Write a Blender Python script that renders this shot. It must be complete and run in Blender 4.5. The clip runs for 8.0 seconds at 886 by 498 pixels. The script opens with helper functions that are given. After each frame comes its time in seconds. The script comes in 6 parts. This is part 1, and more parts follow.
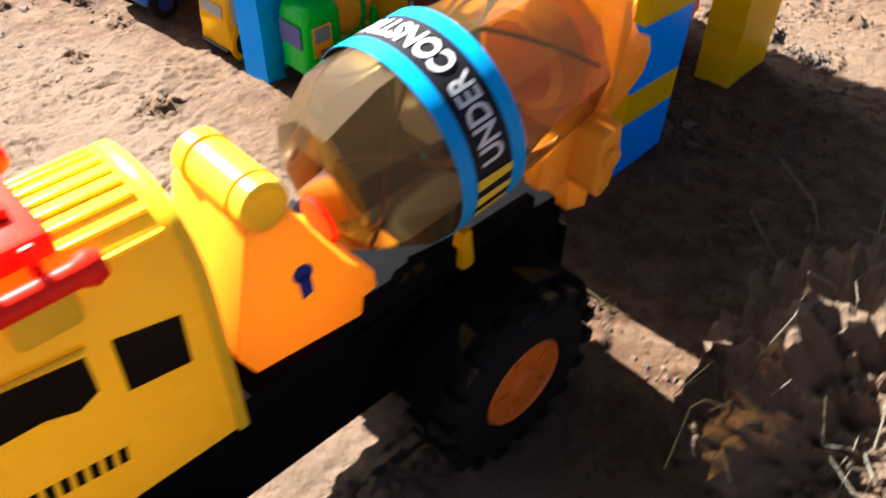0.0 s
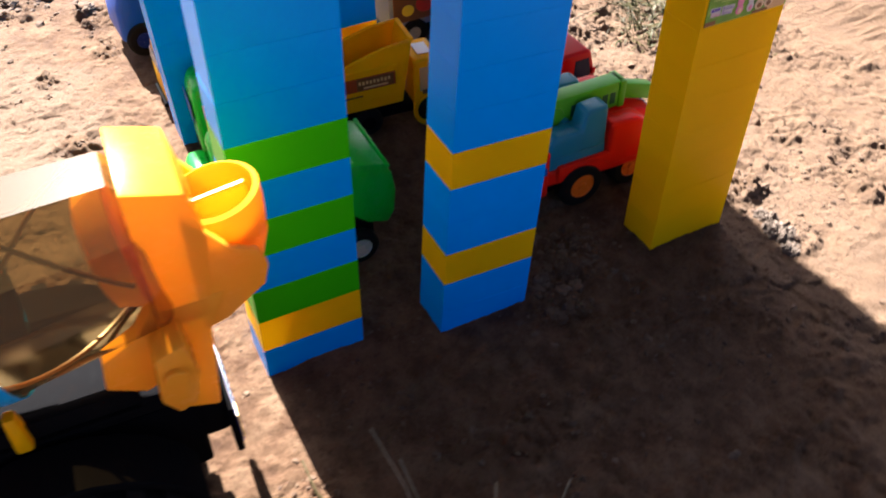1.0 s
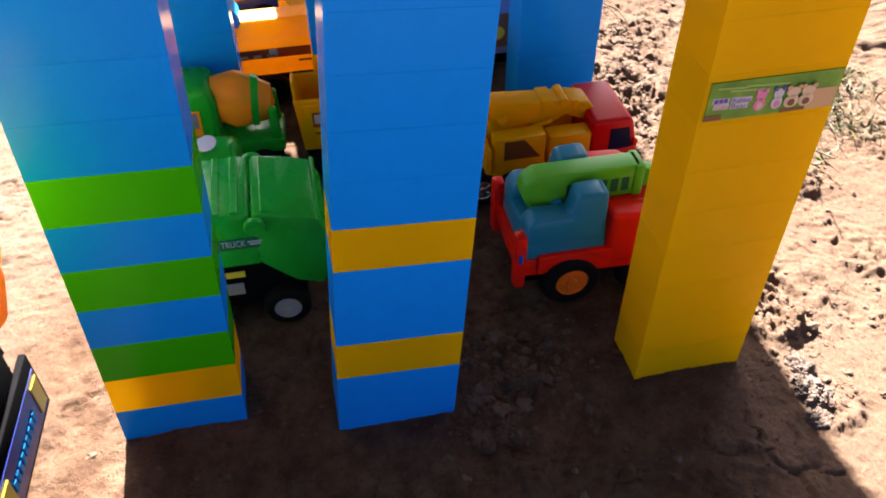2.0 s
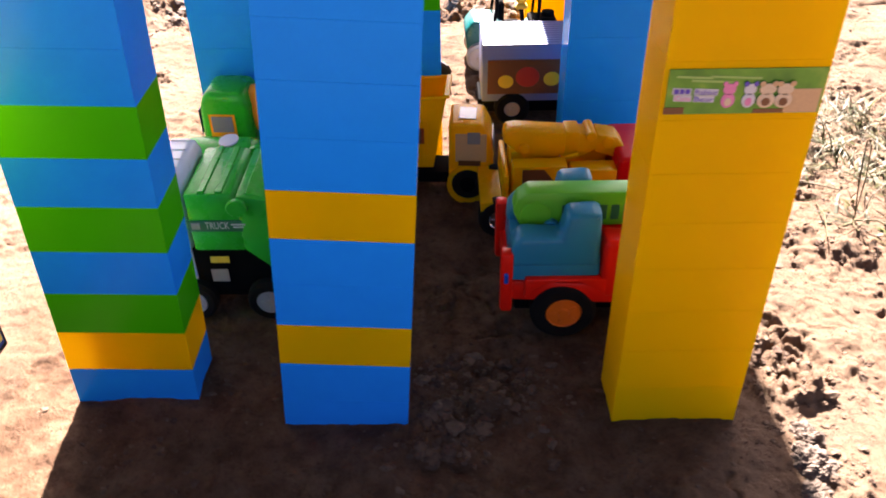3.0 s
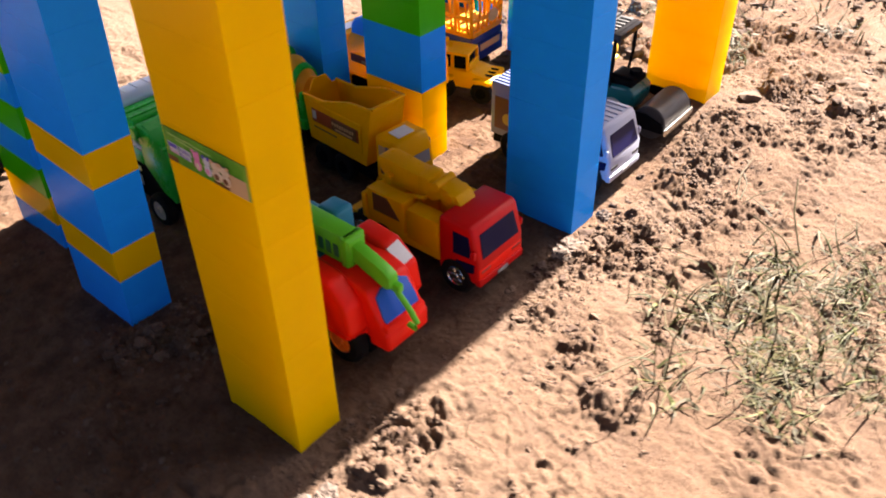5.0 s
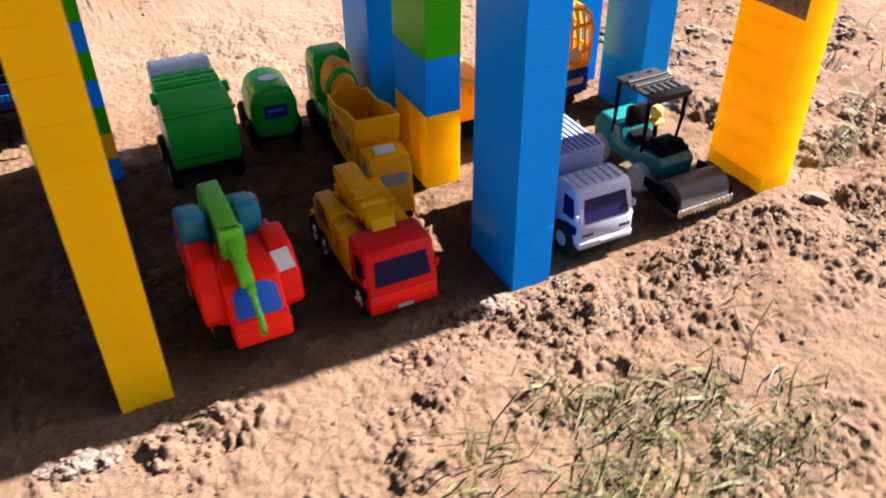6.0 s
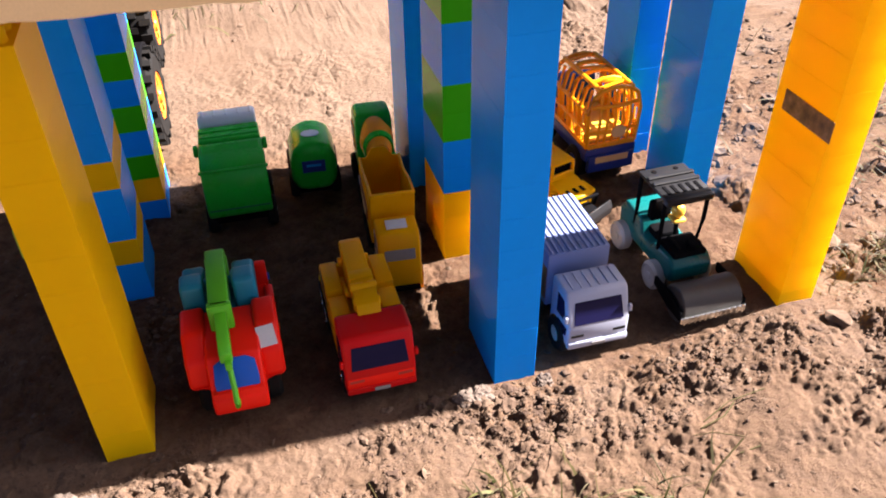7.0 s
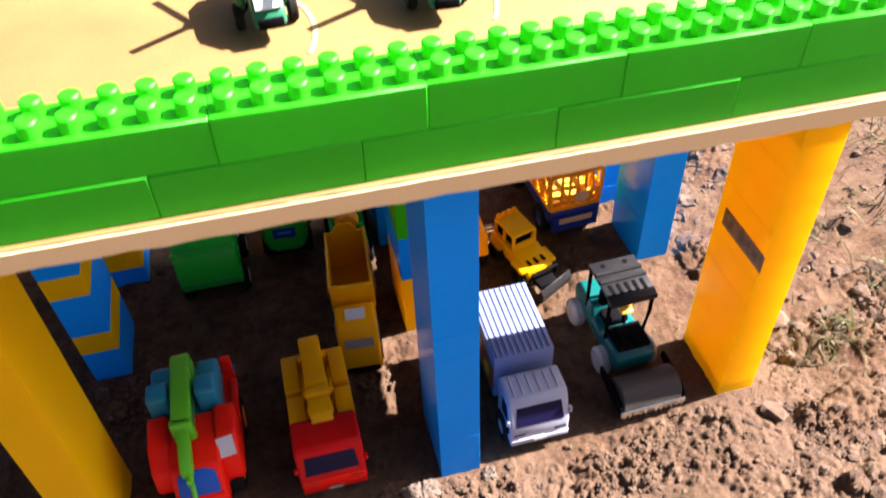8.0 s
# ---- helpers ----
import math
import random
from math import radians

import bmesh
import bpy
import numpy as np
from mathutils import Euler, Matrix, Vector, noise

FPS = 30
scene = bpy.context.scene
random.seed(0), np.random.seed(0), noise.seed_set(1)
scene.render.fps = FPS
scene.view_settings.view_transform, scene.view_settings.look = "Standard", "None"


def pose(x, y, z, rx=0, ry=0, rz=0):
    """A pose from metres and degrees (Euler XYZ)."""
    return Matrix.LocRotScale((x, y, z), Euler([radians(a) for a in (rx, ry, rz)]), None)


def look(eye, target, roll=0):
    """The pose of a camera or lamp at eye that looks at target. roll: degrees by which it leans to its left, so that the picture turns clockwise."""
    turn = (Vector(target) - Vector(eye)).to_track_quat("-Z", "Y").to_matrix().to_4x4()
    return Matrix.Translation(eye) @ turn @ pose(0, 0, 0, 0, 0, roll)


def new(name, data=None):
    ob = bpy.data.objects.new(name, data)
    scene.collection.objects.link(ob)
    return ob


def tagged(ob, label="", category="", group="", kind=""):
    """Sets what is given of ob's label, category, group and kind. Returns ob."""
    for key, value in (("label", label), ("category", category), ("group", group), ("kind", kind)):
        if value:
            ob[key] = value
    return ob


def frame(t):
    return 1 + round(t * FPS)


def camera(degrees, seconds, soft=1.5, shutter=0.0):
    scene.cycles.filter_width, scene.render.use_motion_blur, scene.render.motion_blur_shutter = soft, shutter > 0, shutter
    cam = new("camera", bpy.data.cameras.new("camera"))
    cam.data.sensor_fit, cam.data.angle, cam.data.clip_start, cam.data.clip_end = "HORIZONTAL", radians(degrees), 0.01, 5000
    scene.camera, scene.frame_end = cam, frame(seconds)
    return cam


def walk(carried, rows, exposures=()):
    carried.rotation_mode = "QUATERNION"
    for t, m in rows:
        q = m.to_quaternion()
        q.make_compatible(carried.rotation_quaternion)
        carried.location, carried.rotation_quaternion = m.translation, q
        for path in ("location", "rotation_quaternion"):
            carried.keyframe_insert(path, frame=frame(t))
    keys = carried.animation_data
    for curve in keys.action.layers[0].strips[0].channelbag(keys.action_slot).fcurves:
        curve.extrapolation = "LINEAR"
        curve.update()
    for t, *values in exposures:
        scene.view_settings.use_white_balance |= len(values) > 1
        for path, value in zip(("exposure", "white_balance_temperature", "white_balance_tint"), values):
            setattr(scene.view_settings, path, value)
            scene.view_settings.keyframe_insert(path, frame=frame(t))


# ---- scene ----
cam = camera(56.7, 8.0, soft=1.8, shutter=0.3)
PATH = [
    (0, (-0.236, 0.669, 0.377), (0.758, -0.395, -0.994), 0.5),
    (0.5, (-0.289, 0.531, 0.411), (0.872, -0.312, -0.983), -0.8),
    (1, (-0.314, 0.389, 0.415), (0.973, -0.254, -0.975), -1.0),
    (1.5, (-0.272, 0.288, 0.383), (1.109, -0.15, -0.996), -1.1),
    (1.7, (-0.266, 0.261, 0.385), (1.124, -0.113, -1.006), -0.7),
    (3, (-0.296, 0.15, 0.324), (1.329, 0.153, -0.842), -1.0),
    (3.5, (-0.338, 0.062, 0.371), (1.253, 0.306, -0.815), -1.0),
    (4, (-0.285, -0.034, 0.355), (1.253, 0.472, -0.818), -0.8),
    (4.5, (-0.244, -0.14, 0.382), (1.149, 0.645, -0.821), -1.1),
    (4.7, (-0.217, -0.185, 0.382), (1.107, 0.69, -0.836), -1.1),
    (5.8, (-0.035, -0.409, 0.401), (0.77, 0.981, -0.791), -0.5),
    (6, (0.024, -0.406, 0.386), (0.737, 1.037, -0.801), -0.4),
    (6.5, (0.101, -0.405, 0.403), (0.634, 1.114, -0.784), -0.4),
    (7, (0.13, -0.41, 0.456), (0.547, 1.121, -0.761), -0.9),
    (7.5, (0.17, -0.391, 0.522), (0.527, 1.047, -0.821), -1.4),
    (8, (0.213, -0.345, 0.597), (0.521, 1.047, -0.806), -2.7),
]
walk(cam, [(t, look(eye, target, roll)) for t, eye, target, roll in PATH], [(0.0, 3.07, 6200, 5), (0.5, 3.05, 6250, 10), (1.0, 3.35, 6350, 10), (1.5, 3.5, 6450, 12), (3.0, 3.92, 6850, 19), (3.5, 3.75, 6950, 20), (4.5, 3.45, 7050, 17), (6.0, 3.17, 6500, 14), (8.0, 2.94, 6500, 18)])

# ---- light ----
SUN_EL, SUN_AZ = 42.5, 0.0  # height of the sun, and its turn from +x towards +y
world = bpy.data.worlds.new("sky")
scene.world = world
world.use_nodes = True
wn = world.node_tree.nodes
wl = world.node_tree.links
sky = wn.new("ShaderNodeTexSky")
sky.sky_type, sky.sun_disc = "NISHITA", False
sky.air_density, sky.dust_density, sky.ozone_density = 0.16, 2.2, 0.4
sky.sun_elevation, sky.sun_rotation = radians(SUN_EL), radians(90 - SUN_AZ)
wn["Background"].inputs["Strength"].default_value = 0.045
wl.new(sky.outputs["Color"], wn["Background"].inputs["Color"])
sun = new("sun", bpy.data.lights.new("sun", "SUN"))
sun.data.energy, sun.data.angle, sun.data.color = 4.8, radians(0.53), (1.0, 0.94, 0.86)
away = Vector((math.cos(radians(SUN_EL)) * math.cos(radians(SUN_AZ)), math.cos(radians(SUN_EL)) * math.sin(radians(SUN_AZ)), math.sin(radians(SUN_EL))))
sun.matrix_world = look(away * 5, (0, 0, 0))

# ---- materials ----
MATS = {}


def material(name):
    m = bpy.data.materials.new(name)
    m.use_nodes = True
    MATS[name] = m
    return m, m.node_tree.nodes, m.node_tree.links, m.node_tree.nodes["Principled BSDF"]


def ramp(nodes, stops):
    r = nodes.new("ShaderNodeValToRGB")
    while len(r.color_ramp.elements) < len(stops):
        r.color_ramp.elements.new(0.5)
    for e, (p, c) in zip(r.color_ramp.elements, stops):
        e.position, e.color = p, (*c, 1)
    return r


def tex_noise(nodes, links, scale, detail=4, coord="Object", rough=0.55):
    tc = nodes.new("ShaderNodeTexCoord")
    n = nodes.new("ShaderNodeTexNoise")
    n.inputs["Scale"].default_value, n.inputs["Detail"].default_value, n.inputs["Roughness"].default_value = scale, detail, rough
    links.new(tc.outputs[coord], n.inputs["Vector"])
    return n


def mixed(nodes, links, fac, a, b, kind="MIX"):
    """A colour mix node; fac, a and b are sockets or values."""
    m = nodes.new("ShaderNodeMix")
    m.data_type, m.blend_type = "RGBA", kind
    for sock, v in ((m.inputs["Factor"], fac), (m.inputs["A"], a), (m.inputs["B"], b)):
        if isinstance(v, bpy.types.NodeSocket):
            links.new(v, sock)
        elif isinstance(v, tuple):
            sock.default_value = (*v, 1)
        else:
            sock.default_value = v
    return m.outputs["Result"]


def bump(nodes, links, height, bsdf, strength, distance):
    b = nodes.new("ShaderNodeBump")
    b.inputs["Strength"].default_value, b.inputs["Distance"].default_value = strength, distance
    links.new(height, b.inputs["Height"])
    links.new(b.outputs["Normal"], bsdf.inputs["Normal"])


DUST = (0.16, 0.105, 0.07)


def plastic(name, color, rough=0.28, dust=0.25, vary=0.0, scale=1.0, glow=0.0, gloss=0.3, through_color=None):
    """Moulded toy plastic: faint cloudy colour, fine moulding grain, and a film of dust in blotches."""
    m, n, l, b = material(name)
    cloud = tex_noise(n, l, 25 * scale, 3)
    grain = tex_noise(n, l, 420 * scale, 3)
    blot = tex_noise(n, l, 70 * scale, 6, rough=0.7)
    b.inputs["Specular IOR Level"].default_value = gloss
    dark = tuple(c * 0.86 for c in color)
    col = mixed(n, l, cloud.outputs["Fac"], color, dark)
    if vary:
        oi = n.new("ShaderNodeObjectInfo")
        hs = n.new("ShaderNodeHueSaturation")
        mr = n.new("ShaderNodeMapRange")
        mr.inputs["To Min"].default_value, mr.inputs["To Max"].default_value = 1 - vary, 1 + vary
        l.new(oi.outputs["Random"], mr.inputs["Value"])
        l.new(mr.outputs["Result"], hs.inputs["Value"])
        l.new(col, hs.inputs["Color"])
        col = hs.outputs["Color"]
    dr = ramp(n, [(0.52, (0, 0, 0)), (0.78, (dust, dust, dust))])
    l.new(blot.outputs["Fac"], dr.inputs["Fac"])
    col = mixed(n, l, dr.outputs["Color"], col, DUST)
    l.new(col, b.inputs["Base Color"])
    rr = n.new("ShaderNodeMapRange")
    rr.inputs["To Min"].default_value, rr.inputs["To Max"].default_value = rough * 0.75, rough * 1.6
    l.new(blot.outputs["Fac"], rr.inputs["Value"])
    l.new(rr.outputs["Result"], b.inputs["Roughness"])
    bump(n, l, grain.outputs["Fac"], b, 0.08, 0.0004)
    if glow:
        # thin plastic lets some of the sunlight through
        out = n["Material Output"]
        tr = n.new("ShaderNodeBsdfTranslucent")
        mx = n.new("ShaderNodeMixShader")
        mx.inputs["Fac"].default_value = glow
        if through_color:
            tr.inputs["Color"].default_value = (*through_color, 1)
        else:
            l.new(col, tr.inputs["Color"])
        l.new(b.outputs["BSDF"], mx.inputs[1])
        l.new(tr.outputs["BSDF"], mx.inputs[2])
        l.new(mx.outputs["Shader"], out.inputs["Surface"])
    return m


BLUE = plastic("brick_blue", (0.0, 0.30, 1.0), 0.2, 0.0, 0.012, gloss=0.06)
YELLOW = plastic("brick_yellow", (1.0, 0.68, 0.003), 0.2, 0.02, 0.012, glow=0.44, gloss=0.06, through_color=(1.0, 0.71, 0.02))
GREEN = plastic("brick_green", (0.03, 0.46, 0.002), 0.2, 0.03, 0.012, gloss=0.1)
WALL_GREEN = plastic("wall_green", (0.010, 0.60, 0.004), 0.42, 0.02, 0.05, glow=0.32, gloss=0.45)
TRUCK_YELLOW = plastic("truck_yellow", (1.0, 0.54, 0.001), 0.25, 0.05, glow=0.32, gloss=0.15)
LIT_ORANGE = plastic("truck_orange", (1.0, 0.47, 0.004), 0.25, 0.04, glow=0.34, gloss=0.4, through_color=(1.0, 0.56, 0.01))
MIXER_YELLOW = plastic("mixer_yellow", (0.98, 0.68, 0.032), 0.22, 0.04, glow=0.22, gloss=0.15, through_color=(1.0, 0.68, 0.02))
MIXER_ORANGE = plastic("mixer_orange", (0.98, 0.43, 0.034), 0.22, 0.04, glow=0.30, gloss=0.2, through_color=(1.0, 0.56, 0.02))
ORANGE = plastic("rim_orange", (0.80, 0.17, 0.012), 0.35, 0.2)
CAGE_ORANGE = plastic("cage_orange", (0.85, 0.33, 0.005), 0.25, 0.05)
RED = plastic("red_plastic", (0.88, 0.016, 0.006), 0.28, 0.06, gloss=0.15)
DEEP_RED = plastic("deep_red_plastic", (0.56, 0.006, 0.006), 0.3, 0.08, gloss=0.15)
LIME = plastic("lime_plastic", (0.10, 0.50, 0.02), 0.3, 0.1)
TEAL = plastic("teal_plastic", (0.012, 0.23, 0.36), 0.3, 0.12)
HOOD_BLUE = plastic("hood_blue", (0.006, 0.09, 0.48), 0.3, 0.1)
TRUCK_GREEN = plastic("truck_green", (0.004, 0.42, 0.03), 0.24, 0.06, gloss=0.2)
WHITE = plastic("white_plastic", (0.34, 0.36, 0.46), 0.3, 0.06)
PALE_BLUE = plastic("pale_blue_plastic", (0.17, 0.21, 0.38), 0.35, 0.06)
PALE_LID = plastic("pale_lid", (0.60, 0.68, 0.80), 0.25, 0.06)
FORK_TEAL = plastic("forklift_teal", (0.002, 0.10, 0.10), 0.25, 0.08)
NAVY = plastic("navy_plastic", (0.01, 0.03, 0.22), 0.3, 0.12)
DARK_GREEN = plastic("helicopter_green", (0.012, 0.13, 0.07), 0.3, 0.1)
BLACK = plastic("black_plastic", (0.005, 0.005, 0.006), 0.6, 0.03, gloss=0.01)
RUBBER = plastic("tyre_rubber", (0.008, 0.0075, 0.0075), 0.7, 0.05, gloss=0.12)
GLASS = plastic("dark_window", (0.008, 0.008, 0.040), 0.2, 0.03, gloss=0.12)
SMOKE_WINDOW = plastic("brown_window", (0.012, 0.008, 0.005), 0.2, 0.03, gloss=0.12)
CHROME, _n, _l, _b = material("chrome")
_b.inputs["Metallic"].default_value, _b.inputs["Roughness"].default_value, _b.inputs["Base Color"].default_value = 1.0, 0.22, (0.7, 0.7, 0.68, 1)
GREY = plastic("grey_plastic", (0.042, 0.038, 0.037), 0.45, 0.25)
DARK_GREY = plastic("dark_grey_plastic", (0.012, 0.012, 0.014), 0.4, 0.06, gloss=0.2)
HUB_WHITE = plastic("hub_white", (0.40, 0.38, 0.36), 0.4, 0.2)
CREAM = plastic("seat_yellow", (0.75, 0.45, 0.05), 0.35, 0.05)


def flat(name, color, rough=0.35, gloss=0.5):
    m, n, l, b = material(name)
    b.inputs["Specular IOR Level"].default_value = gloss
    grain = tex_noise(n, l, 900, 3)
    l.new(mixed(n, l, grain.outputs["Fac"], color, tuple(c * 0.8 for c in color)), b.inputs["Base Color"])
    b.inputs["Roughness"].default_value = rough
    return m


INK_BLACK = flat("band_black", (0.012, 0.012, 0.016), 0.45, 0.1)
INK_CYAN = flat("band_cyan", (0.01, 0.30, 0.72), 0.4, 0.12)
INK_WHITE = flat("print_white", (0.60, 0.60, 0.62), 0.35)
INK_YELLOW = flat("print_yellow", (0.75, 0.55, 0.03), 0.3)
INK_RED = flat("print_red", (0.45, 0.03, 0.02), 0.3)
INK_PINK = flat("print_pink", (0.75, 0.22, 0.42), 0.3)
INK_VIOLET = flat("print_violet", (0.08, 0.045, 0.42), 0.3)
INK_MINT = flat("print_mint", (0.30, 0.50, 0.12), 0.3)
INK_CREAM = flat("print_cream", (0.70, 0.55, 0.36), 0.3)
INK_TAN = flat("print_tan", (0.62, 0.40, 0.20), 0.3)
INK_BROWN = flat("print_brown", (0.16, 0.06, 0.02), 0.3)
INK_RUST = flat("print_rust", (0.34, 0.055, 0.014), 0.3)
INK_BLUE = flat("print_blue", (0.02, 0.04, 0.25), 0.25)
INK_GREY = flat("print_grey", (0.28, 0.27, 0.27), 0.25)


def label_paper():
    """A printed green meadow fading to dark brown at one lower corner."""
    m, n, l, b = material("label_paper")
    g = tex_noise(n, l, 55, 4)
    r = ramp(n, [(0.3, (0.03, 0.16, 0.01)), (0.55, (0.10, 0.30, 0.02)), (0.75, (0.28, 0.42, 0.05))])
    l.new(g.outputs["Fac"], r.inputs["Fac"])
    l.new(r.outputs["Color"], b.inputs["Base Color"])
    b.inputs["Roughness"].default_value = 0.28
    return m


LABEL_PAPER = label_paper()


def worn_label():
    m, n, l, b = material("worn_label")
    g = tex_noise(n, l, 120, 5)
    r = ramp(n, [(0.35, (0.12, 0.05, 0.012)), (0.55, (0.26, 0.12, 0.03)), (0.7, (0.40, 0.18, 0.10))])
    l.new(g.outputs["Fac"], r.inputs["Fac"])
    l.new(r.outputs["Color"], b.inputs["Base Color"])
    b.inputs["Roughness"].default_value = 0.4
    return m


WORN_LABEL = worn_label()


def smoky():
    """Clear plastic tinted brown-grey, seen through, with a sharp gloss."""
    m, n, l, b = material("smoky_plastic")
    out = n["Material Output"]
    tr = n.new("ShaderNodeBsdfTransparent")
    gl = n.new("ShaderNodeBsdfGlossy")
    gl.inputs["Roughness"].default_value = 0.12
    df = n.new("ShaderNodeBsdfDiffuse")
    df.inputs["Color"].default_value = (0.15, 0.092, 0.036, 1)
    cloud = tex_noise(n, l, 22, 4)
    r = ramp(n, [(0.3, (0.42, 0.33, 0.19)), (0.7, (0.60, 0.50, 0.33))])
    l.new(cloud.outputs["Fac"], r.inputs["Fac"])
    l.new(r.outputs["Color"], tr.inputs["Color"])
    haze = n.new("ShaderNodeMixShader")
    haze.inputs["Fac"].default_value = 0.24
    l.new(tr.outputs["BSDF"], haze.inputs[1])
    l.new(df.outputs["BSDF"], haze.inputs[2])
    fr = n.new("ShaderNodeFresnel")
    fr.inputs["IOR"].default_value = 1.35
    mx = n.new("ShaderNodeMixShader")
    l.new(fr.outputs["Fac"], mx.inputs["Fac"])
    l.new(haze.outputs["Shader"], mx.inputs[1])
    l.new(gl.outputs["BSDF"], mx.inputs[2])
    l.new(mx.outputs["Shader"], out.inputs["Surface"])
    return m


SMOKY = smoky()


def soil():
    """Sandy clay: brown crumbly soil where it is dug over, the same brown painted under the deck as its shade, pale
    dried crust elsewhere, fine grit over both.
    """
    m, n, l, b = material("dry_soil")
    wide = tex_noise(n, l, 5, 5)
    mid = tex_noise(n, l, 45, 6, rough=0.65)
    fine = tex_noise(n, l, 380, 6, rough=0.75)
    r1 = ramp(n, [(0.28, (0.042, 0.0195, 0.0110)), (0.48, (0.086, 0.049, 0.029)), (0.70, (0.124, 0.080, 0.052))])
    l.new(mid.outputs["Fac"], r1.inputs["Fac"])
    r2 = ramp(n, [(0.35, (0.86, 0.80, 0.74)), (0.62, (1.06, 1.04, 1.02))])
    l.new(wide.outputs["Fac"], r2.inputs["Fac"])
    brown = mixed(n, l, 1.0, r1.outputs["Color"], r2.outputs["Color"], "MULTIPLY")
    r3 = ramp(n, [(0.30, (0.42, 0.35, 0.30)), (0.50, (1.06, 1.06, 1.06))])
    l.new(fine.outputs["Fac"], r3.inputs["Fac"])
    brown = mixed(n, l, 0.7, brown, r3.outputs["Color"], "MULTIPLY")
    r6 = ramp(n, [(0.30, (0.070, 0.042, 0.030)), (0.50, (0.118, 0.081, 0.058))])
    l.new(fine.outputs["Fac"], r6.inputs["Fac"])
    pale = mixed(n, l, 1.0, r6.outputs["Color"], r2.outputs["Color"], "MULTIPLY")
    loose_shade = n.new("ShaderNodeAttribute")
    loose_shade.attribute_name = "looseness_and_shade"
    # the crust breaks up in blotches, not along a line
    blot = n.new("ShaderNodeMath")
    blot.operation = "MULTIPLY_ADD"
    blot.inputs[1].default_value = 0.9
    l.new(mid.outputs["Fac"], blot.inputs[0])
    l.new(loose_shade.outputs["Fac"], blot.inputs[2])
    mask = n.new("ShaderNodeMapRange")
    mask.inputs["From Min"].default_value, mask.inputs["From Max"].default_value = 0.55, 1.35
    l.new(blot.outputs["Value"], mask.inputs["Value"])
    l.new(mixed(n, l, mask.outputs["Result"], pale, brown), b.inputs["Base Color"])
    b.inputs["Roughness"].default_value = 0.93
    b.inputs["Specular IOR Level"].default_value = 0.2
    add = n.new("ShaderNodeMath")
    add.operation = "MULTIPLY_ADD"
    add.inputs[1].default_value = 0.45
    l.new(fine.outputs["Fac"], add.inputs[0])
    l.new(mid.outputs["Fac"], add.inputs[2])
    bump(n, l, add.outputs["Value"], b, 0.85, 0.005)
    return m


SOIL = soil()


def pale_soil():
    m, n, l, b = material("pale_clay")
    fine = tex_noise(n, l, 320, 5)
    wide = tex_noise(n, l, 70, 4)
    r = ramp(n, [(0.3, (0.080, 0.057, 0.044)), (0.7, (0.130, 0.098, 0.080))])
    l.new(wide.outputs["Fac"], r.inputs["Fac"])
    l.new(r.outputs["Color"], b.inputs["Base Color"])
    b.inputs["Roughness"].default_value = 0.95
    bump(n, l, fine.outputs["Fac"], b, 0.7, 0.0015)
    return m


PALE_SOIL = pale_soil()


def clod_soil():
    m, n, l, b = material("clod_soil")
    geo = n.new("ShaderNodeNewGeometry")
    fine = tex_noise(n, l, 300, 4)
    r = ramp(n, [(0.0, (0.052, 0.027, 0.016)), (0.5, (0.080, 0.047, 0.029)), (1.0, (0.112, 0.072, 0.047))])
    l.new(geo.outputs["Random Per Island"], r.inputs["Fac"])
    r3 = ramp(n, [(0.3, (0.6, 0.55, 0.5)), (0.55, (1, 1, 1))])
    l.new(fine.outputs["Fac"], r3.inputs["Fac"])
    l.new(mixed(n, l, 0.7, r.outputs["Color"], r3.outputs["Color"], "MULTIPLY"), b.inputs["Base Color"])
    b.inputs["Roughness"].default_value = 0.95
    bump(n, l, fine.outputs["Fac"], b, 0.6, 0.0015)
    return m


CLOD = clod_soil()


def blades(name, stops):
    m, n, l, b = material(name)
    geo = n.new("ShaderNodeNewGeometry")
    r = ramp(n, stops)
    l.new(geo.outputs["Random Per Island"], r.inputs["Fac"])
    fine = tex_noise(n, l, 250, 3)
    l.new(mixed(n, l, fine.outputs["Fac"], r.outputs["Color"], (0.020, 0.022, 0.004)), b.inputs["Base Color"])
    b.inputs["Roughness"].default_value = 0.6
    b.inputs["Specular IOR Level"].default_value = 0.2
    return m


STRAW = blades("straw", [(0.0, (0.022, 0.013, 0.006)), (0.45, (0.062, 0.042, 0.018)), (0.85, (0.125, 0.090, 0.040)), (1.0, (0.052, 0.048, 0.010))])
ROOT = blades("dry_root", [(0.0, (0.10, 0.08, 0.06)), (1.0, (0.26, 0.23, 0.19))])
GRASS = blades("grass", [(0.0, (0.012, 0.015, 0.002)), (0.5, (0.036, 0.042, 0.003)), (0.8, (0.072, 0.074, 0.005)), (1.0, (0.100, 0.086, 0.014))])


def cardboard():
    m, n, l, b = material("cardboard")
    wide = tex_noise(n, l, 9, 4)
    fine = tex_noise(n, l, 600, 4)
    r = ramp(n, [(0.3, (0.160, 0.094, 0.028)), (0.7, (0.212, 0.134, 0.042))])
    l.new(wide.outputs["Fac"], r.inputs["Fac"])
    r3 = ramp(n, [(0.3, (0.82, 0.80, 0.76)), (0.6, (1, 1, 1))])
    l.new(fine.outputs["Fac"], r3.inputs["Fac"])
    l.new(mixed(n, l, 0.8, r.outputs["Color"], r3.outputs["Color"], "MULTIPLY"), b.inputs["Base Color"])
    b.inputs["Roughness"].default_value = 0.75
    bump(n, l, fine.outputs["Fac"], b, 0.25, 0.0006)
    return m


